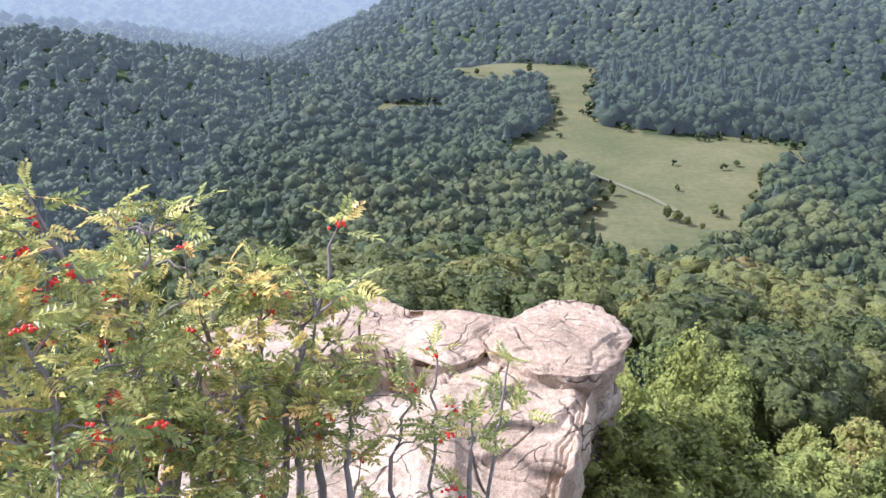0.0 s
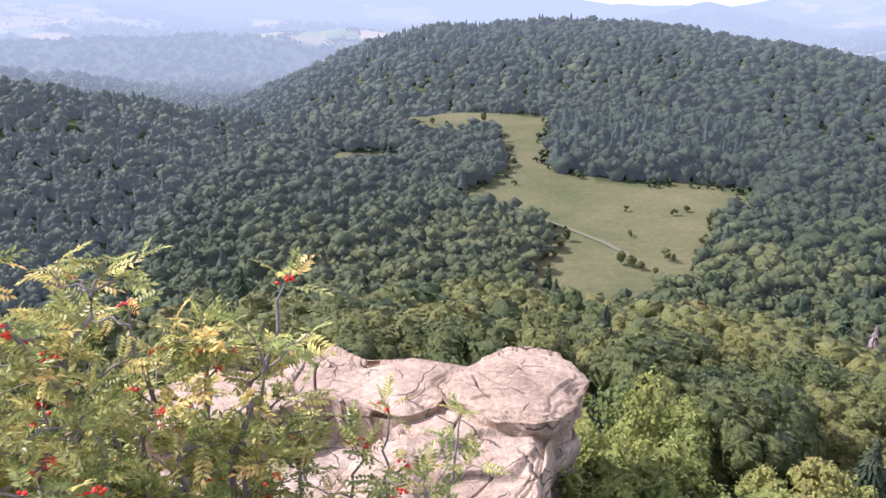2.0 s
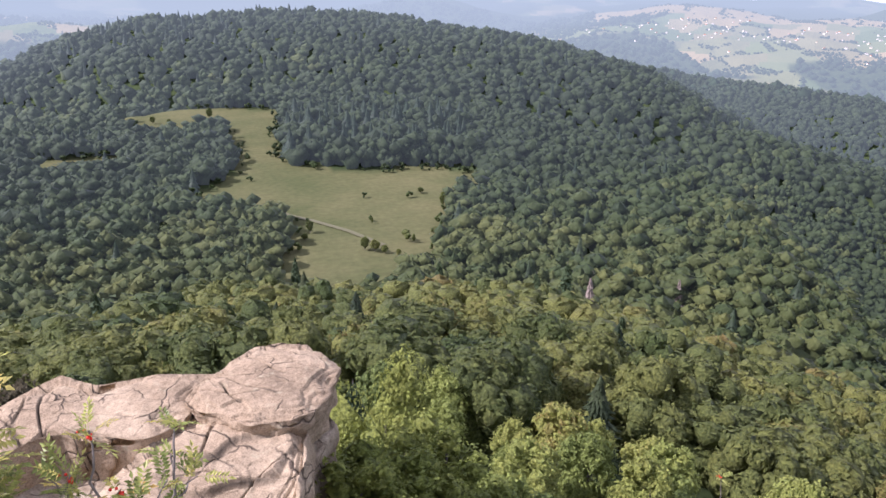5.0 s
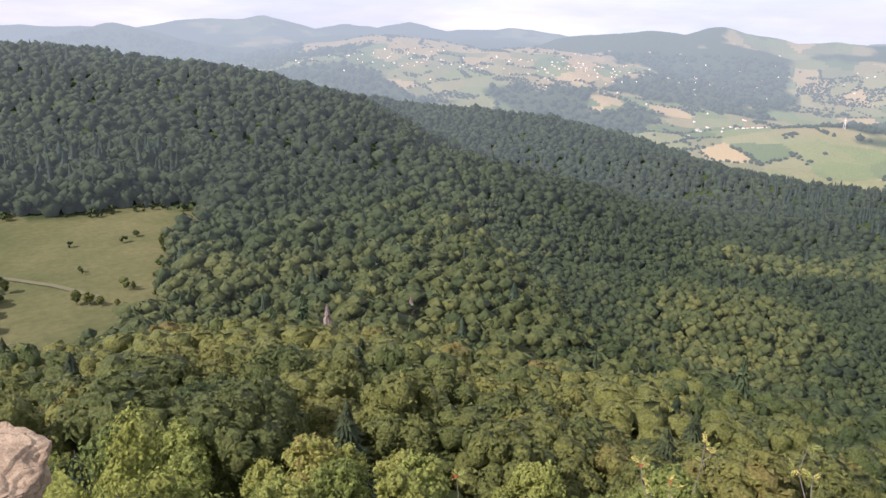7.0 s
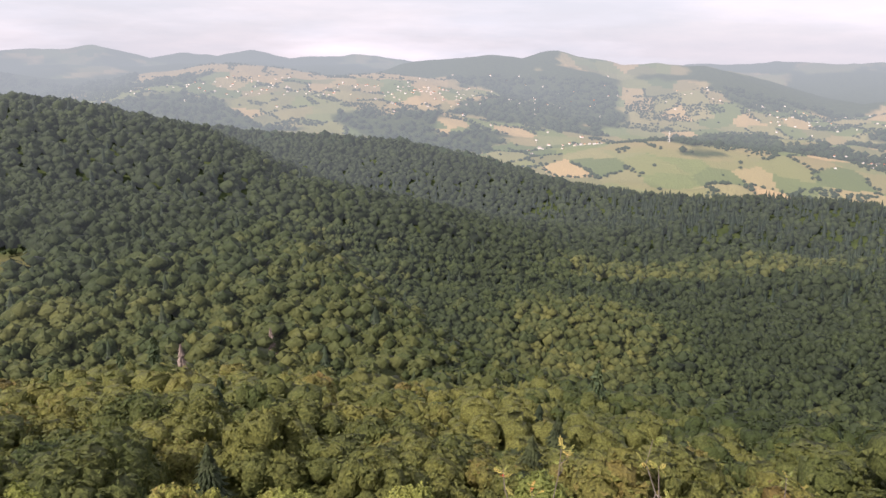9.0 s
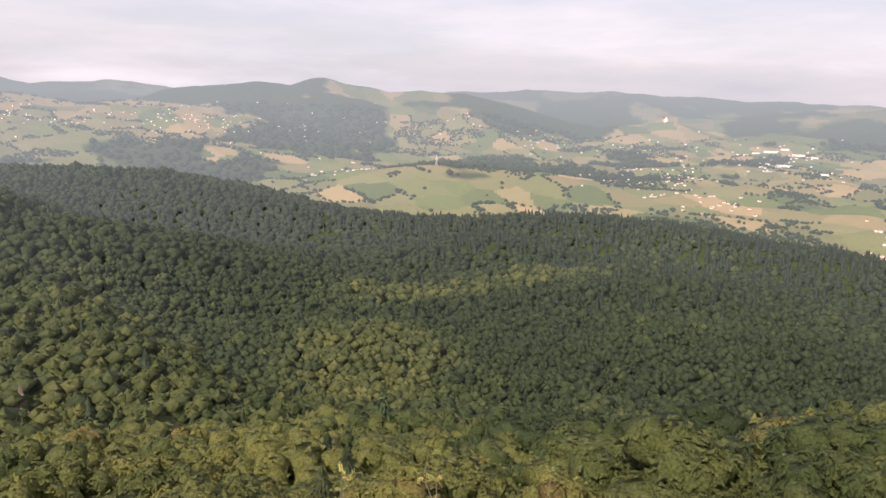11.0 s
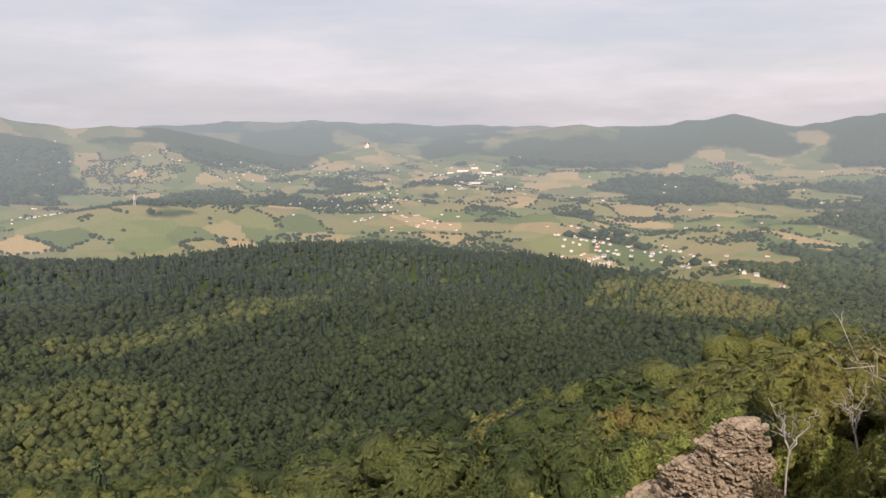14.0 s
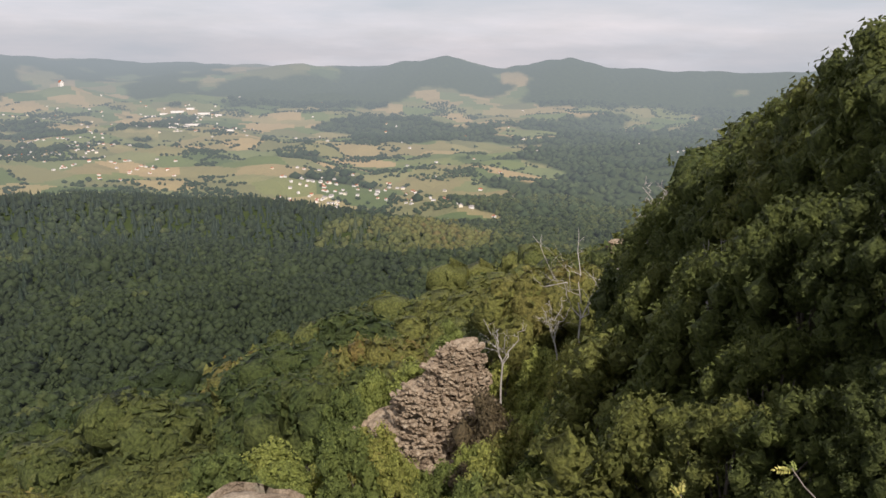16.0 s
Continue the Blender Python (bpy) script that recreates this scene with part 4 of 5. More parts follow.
# ---- rocks ----
def rock_mesh(name, outline, top, depth, seed, mat, tilt=(0, 0), dome_=0.0, crack=0.05, ledge=0.10, flare=0.25, skew=(0, 0), facets=False, fissures=0, ledges=(), relief=0.05, around=190, rings=44, sides=30):
    """A slab or stack: an uneven top inside an outline of (bearing, distance), and ragged flanks below it."""
    g = np.random.default_rng(seed)
    pts = np.array([polar(b, r) for b, r in outline])
    c = pts.mean(axis=0)
    dense = np.concatenate([pts[k] + (pts[(k + 1) % len(pts)] - pts[k]) * np.linspace(0, 1, 24, endpoint=False)[:, None] for k in range(len(pts))]) - c
    ang, rad = np.arctan2(dense[:, 1], dense[:, 0]), np.hypot(dense[:, 0], dense[:, 1])
    k = np.argsort(ang)
    a = np.linspace(-np.pi, np.pi, around, endpoint=False)
    edge = np.interp(a, ang[k], rad[k], period=2 * np.pi)
    edge = 0.25 * np.roll(edge, 1) + 0.5 * edge + 0.25 * np.roll(edge, -1)
    rho = np.concatenate([np.linspace(0.01, 0.93, rings), np.full(sides, 1.0)])
    down = np.concatenate([np.zeros(rings), np.linspace(0, 1, sides) ** 1.25]) * depth
    vs = np.empty((len(rho), around, 3))
    size = edge.mean()
    for i, (q, d) in enumerate(zip(rho, down)):
        rr = edge * (q + flare * d / depth)
        x_, y_ = rr * np.cos(a), rr * np.sin(a)
        z_ = top + tilt[0] * x_ + tilt[1] * y_ + dome_ * (1 - q * q) - 0.12 * size * 0.35 * q ** 6 - d
        vs[i] = np.stack([x_ + c[0] + skew[0] * d, y_ + c[1] + skew[1] * d, z_], 1)
    off = Vector((seed * 3.7, seed * 1.3, 0))
    seam = np.zeros((len(rho), around))
    lines = []
    for _ in range(fissures):
        th, sh = g.uniform(0, np.pi), g.uniform(-0.5, 0.5) * size
        lines.append((math.cos(th), math.sin(th), sh, g.uniform(0.022, 0.045), g.uniform(0.04, 0.12), g.uniform(-0.7, 0.7) * size, g.uniform(0.25, 0.7) * size))
    for i in range(len(rho)):
        side = i >= rings
        for j in range(around):
            p = Vector(vs[i, j])
            n1 = noise.fractal(p * (1.1 / size) + off, 1.0, 2.1, 5) * relief * size
            n2 = noise.fractal(p * 2.6 + off, 1.0, 2.1, 5) * (0.05 if side else 0.022)
            out = Vector((math.cos(a[j]), math.sin(a[j]), 0))
            bed = noise.noise(Vector((p.x * 0.35, p.y * 0.35, p.z * 2.4)) + off)
            if side:
                p += out * (n1 * 1.6 + n2 * 1.6 + ledge * math.floor(bed * 4) / 4 * size * 0.5)
            else:
                lump = noise.noise(p * 0.9 + off) + 0.5 * noise.noise(p * 2.3 + off)
                wx = 0.25 * noise.noise(p * 1.1 - off)
                rim = max(0.0, rho[i] - 0.72 + 0.25 * noise.noise(p * 1.7 + off))
                p.z += 0.45 * n1 + n2 + crack * math.floor(lump * 3) / 3 - 0.045 * math.floor(rim * 14)
                for lx, ly, sh, wd, dp, mid, ln in lines:
                    e_ = abs((p.y - c[1]) * lx - (p.x - c[0]) * ly - mid) / ln
                    s_ = (p.x - c[0]) * lx + (p.y - c[1]) * ly - sh + wx
                    if e_ < 1:
                        p.z -= dp * max(0.0, 1 - abs(s_) / wd) * (1 - e_ * e_) + (0.05 * (1 - e_) * max(0.0, 1 - s_ / 0.6) if s_ > 0 else 0.0)
                    seam[i, j] = max(seam[i, j], 0.85 * max(0.0, 1 - abs(s_) / wd) * (e_ < 1))
                for near_, mid, ln, drop in ledges:
                    e_ = abs(p.x - c[0] - mid) / ln
                    s_ = c[1] - p.y - near_ + 2.2 * wx + 0.35 * e_ * e_
                    if e_ < 1:
                        p.z -= drop * min(1.0, max(0.0, s_ / 0.12)) * (1 - e_ ** 4)
                        seam[i, j] = max(seam[i, j], 0.9 * max(0.0, 1 - abs(s_ - 0.06) / 0.08) * (1 - e_))
                p += out * (n1 * 0.5 * rho[i])
            vs[i, j] = p
    v_ = np.concatenate([[[c[0], c[1], float(vs[0, :, 2].mean())]], vs.reshape(-1, 3)])
    i, j = np.meshgrid(np.arange(len(rho) - 1), np.arange(around), indexing="ij")
    p_, q_ = (1 + i * around + j).ravel(), (1 + i * around + (j + 1) % around).ravel()
    j = np.arange(around)
    f_ = np.concatenate([np.stack([np.zeros(around, int), 1 + j, 1 + (j + 1) % around], 1), np.stack([p_, p_ + around, q_ + around], 1), np.stack([p_, q_ + around, q_], 1)])
    return mesh_object(name, v_, f_, [mat], {"seam": ("POINT", np.concatenate([[0], seam.ravel()]))}, smooth_faces=not facets)


outcrop = thing("rock_outcrop", Matrix(), "pinkish cracked rock outcrop of rounded slabs below the lookout", "rock")
TOP = -5.1
part("slab", rock_mesh("slab", ((-24, 12.4), (-19.5, 13.0), (-15, 13.3), (-11.5, 12.9), (-8, 13.35), (-5.5, 13.65), (-3.2, 13.1), (1, 13.1), (6.4, 12.8), (5.2, 12.2), (3.6, 11.6), (0.8, 11.15), (-2.6, 11.1), (-4.4, 11.7), (-7.2, 12.0), (-11.5, 11.55), (-16, 11.6), (-21, 11.6)), TOP - 0.08, 1.0, 1, rock_pink, (0.0, 0.06), crack=0.05, flare=-0.12, fissures=7, around=300, rings=66), outcrop)
part("slab", rock_mesh("slab", ((2.8, 11.85), (3.7, 12.3), (5.5, 12.7), (7.2, 13.2), (8.8, 13.65), (10.6, 13.7), (12.8, 13.5), (14.5, 13.05), (15.4, 12.5), (14.8, 11.6), (13.0, 11.05), (10.7, 10.85), (8.3, 10.9), (6.0, 11.2), (3.8, 11.5)), TOP + 0.02, 0.75, 2, rock_pink, (0.0, 0.0), 0.12, flare=-0.06, crack=0.03, fissures=6, around=260, rings=60), outcrop)
part("slab", rock_mesh("slab", ((0.6, 11.4), (2.6, 11.75), (6.8, 11.9), (9.0, 11.9), (13.3, 11.6), (12.9, 10.2), (11.6, 9.3), (10.6, 8.4), (9, 6.8), (-7, 7.4), (-9.6, 9.2), (-5.2, 10.1), (-1.1, 11.0)), TOP - 0.33, 7.0, 3, rock_pink, (0.0, 0.07), 0.05, flare=0.0, crack=0.05, fissures=7, ledges=((-0.75, 0.3, 1.0, 0.10), (0.0, 0.5, 1.1, 0.13), (0.75, 0.6, 1.2, 0.15), (1.4, 0.2, 1.3, 0.15)), around=320, rings=80), outcrop)
part("block", rock_mesh("block", ((-10.6, 12.9), (-7.3, 13.2), (-4.6, 13.0), (-1.4, 12.4), (-2.2, 12.0), (-5.2, 11.2), (-7.5, 10.9), (-10.6, 10.9), (-12.5, 11.8)), TOP - 0.95, 4.0, 4, rock_pink, (0.06, 0.05), 0.0, fissures=2, around=140, rings=30, sides=18), outcrop)
part("block", rock_mesh("block", ((-16, 12.2), (-11.5, 11.9), (-11.2, 11.1), (-12.5, 10.3), (-17, 10.4)), TOP - 1.0, 4.0, 5, rock_pink, (0.03, 0.02), 0.0, around=100, rings=18, sides=18), outcrop)
part("slab", rock_mesh("slab", ((-25, 12.1), (-16.5, 11.3), (-13, 10.2), (-9.5, 9.1), (-11, 7.5), (-24, 8.5)), TOP - 1.5, 5.0, 6, rock_pink, (0.0, 0.05), flare=0.1), outcrop)
# the flank's shade is put into its colour by the greyer rock
part("base", rock_mesh("base", ((-24, 12.2), (-12, 12.6), (-2, 12.5), (6, 12.8), (12, 13.1), (15.2, 12.9), (15.9, 12.3), (13.2, 11.1), (10.6, 9.2), (8, 6.8), (-3, 6.8), (-12, 7.8), (-25, 8.8)), TOP - 0.95, 14.0, 7, rock_grey, around=220, sides=44, flare=0.02), outcrop, "flank of the outcrop, its shade put into greyer rock")

for seed, outline, top, depth, label in (
        (11, ((49.5, 3.9), (53, 4.3), (58.5, 4.4), (62.5, 4.1), (63, 3.2), (56, 2.9), (49.5, 3.1)), -1.32, 2.5, "pale lichen-spotted boulder at the edge of the summit"),
        (12, ((100.6, 4.4), (104.3, 4.75), (109.5, 4.6), (112.6, 4.2), (112.6, 3.4), (104.8, 3.2), (100.6, 3.6)), -0.92, 2.5, "flat pale grey boulder at the edge of the summit")):
    ob = new("boulder", rock_mesh("boulder", outline, top, depth, seed, rock_grey if seed == 12 else rock_pink, dome_=0.06, ledge=0.03, crack=0.02, around=110, rings=24, sides=16))
    tagged(ob, label, "rock", "boulders of the summit")

def stone_mesh(seed):
    g = np.random.default_rng(seed)
    bm = bmesh.new()
    bmesh.ops.create_icosphere(bm, subdivisions=1, radius=1.0)
    for v_ in bm.verts:
        v_.co = Vector([math.copysign(abs(q) ** 0.55, q) for q in v_.co]) * g.uniform(0.75, 1.2)
    me = bpy.data.meshes.new("stone")
    bm.to_mesh(me)
    bm.free()
    me.materials.append(rock_grey)
    return me


stone_meshes = [stone_mesh(k) for k in range(6)]


def crag(seed, b, r, el, wide, tall, lean, spread, beds, rubble, label):
    """A spire of crumbling beds: each bed is a slab of its own, wider and further to one side the lower it lies."""
    g = np.random.default_rng(seed)
    ob = thing("rock_spire", Matrix(), label, "rock", "crags of the ridge")
    small = []
    for k in range(beds):
        t = k / beds
        d = tall * t
        w = wide * (1 + spread * t) * g.uniform(0.92, 1.08)
        cb = b - math.degrees(lean * d / r) + math.degrees(g.uniform(-0.15, 0.15) * w / r)
        n = 8
        outline = []
        for q in range(n):
            th = 2 * np.pi * q / n + g.uniform(-0.25, 0.25)
            rr = w / 2 * g.uniform(0.84, 1.1)
            outline.append((cb + math.degrees(rr * math.cos(th) / r), r + 0.8 * rr * math.sin(th)))
        for _ in range(rubble):
            th, s = g.uniform(0, 2 * np.pi), g.uniform(0.07, 0.2)
            px, py = polar(cb + math.degrees(0.56 * w * math.cos(th) / r), r - 0.47 * w * abs(math.sin(th)))
            part("stone", stone_meshes[int(g.integers(6))], ob).matrix_basis = pose(px, py, up(el, r) - d - g.uniform(0, tall / beds), g.uniform(-14, 14), g.uniform(-20, 8), g.uniform(0, 360)) @ Matrix.Diagonal((s * 1.7, s * 1.3, s * 0.5, 1))
        for _ in range(5 * rubble):
            th, s = g.uniform(0, 2 * np.pi), g.uniform(0.05, 0.13)
            px, py = polar(cb + math.degrees(0.55 * w * math.cos(th) / r), r - 0.46 * w * abs(math.sin(th)))
            me = stone_meshes[int(g.integers(6))]
            co = np.array([v_.co for v_ in me.vertices]) * (s * 1.6, s * 1.2, s * 0.6) + 0.03 * g.normal(size=(len(me.vertices), 3))
            small.append((co + (px, py, up(el, r) - d - g.uniform(0, tall / beds)), np.array([list(p_.vertices) for p_ in me.polygons])))
        part("bed", rock_mesh("bed", outline, up(el, r) - d, tall / beds * 2.2, seed * 40 + k, rock_grey, (g.uniform(-0.12, 0.12), g.uniform(-0.2, 0.0)), 0.1, crack=0.08, ledge=0.16, flare=0.08, relief=0.06, facets=True, around=40, rings=7, sides=8), ob)
    v_, f_ = joined(*small)
    tagged(part("rubble", mesh_object("rubble", v_, f_, [rock_grey]), ob), kind="stuff")
    return ob


crag(21, 117.7, 45, -21.4, 1.9, 8, 0.34, 3.8, 24, 12, "reddish-grey rock spire of thin crumbling beds among trees")
crag(22, 122.0, 62, -19.6, 2.0, 9, 0.0, 0.8, 7, 12, "grey rock pinnacle half hidden by brown shrubs")
crag(23, 129.2, 66, -13.3, 2.0, 10, 0.15, 0.9, 8, 12, "dark rock crag on the ridge among trees")
crag(24, 133.6, 31, -23.0, 1.8, 7, 0.0, 0.8, 6, 8, "shaded dark rock among dense trees")


# ---- bare birches and dead trees ----
def bare_tree(seed, bearing, r, low, high, lean, mat, label, spread=0.5, name="bare_birch"):
    g = np.random.default_rng(seed)
    x, y = polar(bearing, r)
    z0 = float(land(np.array([x]), np.array([y]))[0])
    tall = up(high, r) - z0
    fork = up(low, r) - z0
    ob = thing(name, pose(x, y, z0), label, "tree", "bare trees of the slope")
    top = np.array([lean * tall, 0.3 * lean * tall, tall])
    if name == "dead_spruce":
        stem = bend(g, (0, 0, -0.5), top, 10, 0.008)
        part("trunk", mesh_object("trunk", *tube(stem, np.linspace(0.12, 0.02, 10), 7), [mat], smooth_faces=True), ob)
        v_, f_ = fir(seed, 16, 9)
        part("crown", mesh_object("crown", v_ * (0.95 * tall, 0.95 * tall, 1.06 * tall) + 0.1 * g.normal(size=v_.shape), f_, [mat]), ob, "withered needles")
        leaders = [stem] * 3
    else:
        knee = top * (fork / tall)
        stem = bend(g, (0, 0, -0.5), knee, 7, 0.02)
        part("trunk", mesh_object("trunk", *tube(stem, np.linspace(0.09, 0.055, 7), 7), [mat], smooth_faces=True), ob)
        leaders = []
        for k in range(4):
            th, out = 2 * np.pi * k / 4 + g.uniform(-0.6, 0.6), spread * (tall - fork) * g.uniform(0.25, 0.55)
            end = knee + (math.cos(th) * out, math.sin(th) * out, (tall - fork) * g.uniform(0.7, 1.0))
            leaders.append(bend(g, knee - (0, 0, 0.1 * k), end, 9, 0.06))
            part("limb", mesh_object("limb", *tube(leaders[-1], np.linspace(0.05, 0.012, 9), 6), [mat], smooth_faces=True), ob)
    for stem in leaders:
        for t in (0.3, 0.5, 0.68, 0.85):
            a = np.array([np.interp(t * (len(stem) - 1), np.arange(len(stem)), stem[:, q]) for q in range(3)])
            if name == "dead_spruce":
                a = np.array([np.interp(max(fork / tall, g.uniform(0.3, 1)) * 9, np.arange(10), stem[:, q]) for q in range(3)])
            ln = (tall - fork) * g.uniform(0.16, 0.36) * spread * (1.25 - t)
            th = g.uniform(0, 2 * np.pi)
            e = a + np.array([math.cos(th) * ln, math.sin(th) * ln, ln * g.uniform(0.2, 1.1)])
            limb = bend(g, a, e, 5, 0.09)
            twigs = [tube(limb, np.linspace(0.022, 0.007, 5), 5)]
            for _ in range(3):
                b_ = limb[g.integers(2, 5)]
                twigs.append(tube(bend(g, b_, b_ + (e - a) * 0.45 + g.normal(size=3) * ln * 0.3, 4, 0.06), np.linspace(0.009, 0.004, 4), 4))
            part("branch", mesh_object("branch", *joined(*twigs), [mat], smooth_faces=True), ob)
    return ob


WHITE = "leafless pale birch with forked white branches on the ridge"
bare_tree(301, 127.0, 48, -19.0, -12.6, 0.03, dead_wood, WHITE, 1.15)
bare_tree(302, 120.6, 46, -22.8, -19.4, -0.03, dead_wood, WHITE, 0.9)
bare_tree(303, 125.2, 46, -20.8, -17.6, 0.05, dead_wood, WHITE, 1.0)
bare_tree(304, 132.2, 44, -12.5, -8.3, 0.03, dead_wood, WHITE, 0.6)
bare_tree(305, 134.5, 29, -17.0, -12.0, -0.1, dead_wood, WHITE, 0.5)
bare_tree(306, 35.5, 200, -23.7, -21.2, 0.0, withered, "withered reddish-grey spruce standing in green woods", 0.9, "dead_spruce")
bare_tree(307, 42.25, 240, -21.6, -20.6, 0.0, withered, "withered reddish-grey spruce standing in green woods", 0.9, "dead_spruce")


# ---- rowan bushes before the lookout ----
def leaf_mesh(seed):
    """A rowan's feathered leaf along x: a stalk with six pairs of leaflets and one at the end."""
    g = np.random.default_rng(seed)
    ln = 0.15
    vs, fs = [], []

    def blade(at, way, size):
        way = way / np.linalg.norm(way)
        side = np.cross(way, (0, 0, 1.0))
        side /= np.linalg.norm(side)
        n = len(vs)
        lift = np.array([0, 0, 0.12 * size])
        vs.extend([at, at + way * size * 0.45 + side * size * 0.215 + lift, at + way * size, at + way * size * 0.45 - side * size * 0.215 + lift, at + way * size * 0.5])
        fs.extend([(n, n + 4, n + 1), (n + 1, n + 4, n + 2), (n + 2, n + 4, n + 3), (n + 3, n + 4, n)])

    for k in range(6):
        t = 0.28 + 0.62 * k / 5
        at = np.array([ln * t, 0, -0.05 * ln * (2 * t) ** 2])
        for sgn in (-1, 1):
            blade(at, np.array([0.6, sgn * 1.0, g.uniform(-0.5, 0.1)]), 0.047 * g.uniform(0.8, 1.1) * (1.05 - 0.3 * abs(t - 0.55)))
    blade(np.array([ln, 0, -0.2 * ln]), np.array([1, 0, -0.4]), 0.046)
    v_, f_ = tube([(0, 0, 0), (ln * 0.5, 0, -0.05 * ln), (ln, 0, -0.2 * ln)], [0.0012, 0.001, 0.0006], 3)
    v2, f2 = np.array(vs), np.array(fs)
    return mesh_object("leaf", *joined((v2, f2), (v_, f_)), [rowan_leaf])


def berry_mesh(seed):
    g = np.random.default_rng(seed)
    bm = bmesh.new()
    for _ in range(9):
        bmesh.ops.create_icosphere(bm, subdivisions=1, radius=0.006, matrix=Matrix.Translation(g.normal(size=3) * (0.013, 0.013, 0.009)))
    me = bpy.data.meshes.new("berries")
    bm.to_mesh(me)
    bm.free()
    me.materials.append(berry_red)
    return me


rowan_leaf_mixed = rowan_leaf.copy()
rowan_leaf_mixed.name = "rowan_leaf_mixed"
for n_ in list(rowan_leaf_mixed.node_tree.nodes):
    if n_.bl_idname == "ShaderNodeObjectInfo":
        to_ = [l.to_socket for l in n_.outputs["Random"].links]
        for t_ in to_:
            rowan_leaf_mixed.node_tree.links.new(attribute(rowan_leaf_mixed.node_tree, "tint"), t_)
leaf_meshes, berry_meshes = [leaf_mesh(k) for k in range(5)], [berry_mesh(k) for k in range(3)]


def spot(bearing, el, r):
    x, y = polar(bearing, r)
    return np.array([x, y, up(el, r)])


def rowan(seed, stems, label, reach=1.0):
    """A bush of several stems; each stem carries twigs, feathered leaves and some berries."""
    g = np.random.default_rng(seed)
    ob = thing("rowan_bush", Matrix(), label, "bush", "rowan bushes")
    count, rest = 0, []
    for b0, r0, mid_b, mid_el, b1, el, r1, dense in stems:
        x, y = polar(b0, r0)
        z = float(land(np.array([x]), np.array([y]))[0]) - 0.05
        a, m, e = np.array([x, y, z]), spot(mid_b, mid_el, 0.5 * (r0 + r1)), spot(b1, el, r1)
        way = np.concatenate([bend(g, a, m, 7, 0.03)[:-1], bend(g, m, e, 8, 0.03)])
        thick = 0.006 + 0.016 * min(dense, 1.0)
        pieces = [tube(way, np.linspace(thick, 0.003, len(way)), 7)]
        spots = [(way[-1], way[-1] - way[-3], 6)]
        for _ in range(int(11 * dense)):
            k = int(g.integers(4, len(way) - 1))
            out = g.normal(size=3) * (1, 0.7, 0.35) + (0, 0, 0.55)
            out /= np.linalg.norm(out)
            ln = reach * g.uniform(0.12, 0.34) * (1.15 - 0.4 * k / len(way))
            tw = bend(g, way[k], way[k] + out * ln, 5, 0.06)
            pieces.append(tube(tw, np.linspace(0.0045, 0.0018, 5), 5))
            spots.append((tw[-1], tw[-1] - tw[-2], 4))
            spots.append((tw[2], tw[3] - tw[1], 3))
        v_, f_ = joined(*pieces)
        stem = part("stem", mesh_object("stem", v_, f_, [rowan_bark], smooth_faces=True), ob)
        for at, along, n in spots:
            along = along / (np.linalg.norm(along) + 1e-9)
            for k in range(n):
                d = along * 0.5 + g.normal(size=3) * (0.8, 0.8, 0.5)
                q = Vector(d).to_track_quat("X", "Z").to_matrix().to_4x4()
                s = g.uniform(0.42, 0.8)
                me = leaf_meshes[int(g.integers(5))]
                count += 1
                m_ = Matrix.Translation(at - along * g.uniform(0, 0.05)) @ q @ pose(0, 0, 0, g.uniform(-55, 55)) @ Matrix.Diagonal((s, s, s, 1))
                if count <= 290:
                    part("leaf", me, stem).matrix_basis = m_
                else:
                    rest.append((me, m_))
            if g.random() < 0.2:
                bc = part("fruit", berry_meshes[int(g.integers(3))], stem, "bunch of small red berries")
                bc.matrix_basis = Matrix.Translation(at + (0, 0, -0.02))
    pieces = []
    for me, m_ in rest:
        co = np.empty(len(me.vertices) * 3)
        me.vertices.foreach_get("co", co)
        tri = np.empty(len(me.polygons) * 3, np.int32)
        me.polygons.foreach_get("vertices", tri)
        mm = np.array(m_)
        pieces.append((co.reshape(-1, 3) @ mm[:3, :3].T + mm[:3, 3], tri.reshape(-1, 3)))
    if pieces:
        tagged(part("foliage", mesh_object("foliage", *joined(*pieces), [rowan_leaf_mixed], {"tint": ("POINT", np.repeat(g.random(len(pieces)), [len(p[0]) for p in pieces]))}), ob), kind="stuff")
    return ob


rowan(401, ((-26.8, 1.9, -23.8, -31.1, -30.6, -15.3, 2.1, 1.2), (-31, 1.9, -28.3, -31.3, -21.8, -18.2, 2.15, 1.2), (-36.2, 1.8, -34.6, -29.5, -34, -18.5, 2, 1.3), (-39.3, 1.9, -38.8, -27.6, -38.6, -17.6, 2.1, 1.2), (-28.9, 1.7, -31.2, -34.4, -32.7, -25.4, 1.8, 1.2), (-34.1, 1.9, -35.4, -33.5, -36.8, -25.6, 2, 1.2), (-25.8, 1.8, -26.9, -36.2, -27.4, -27.2, 1.9, 1.2), (-33.1, 1.6, -33, -39.4, -32.3, -32.4, 1.7, 1.2), (-24.7, 2.1, -25.2, -30.1, -26.2, -22.2, 2.2, 1.1)),
      "sunlit rowan bush with feathered yellow-green leaves and red berries")
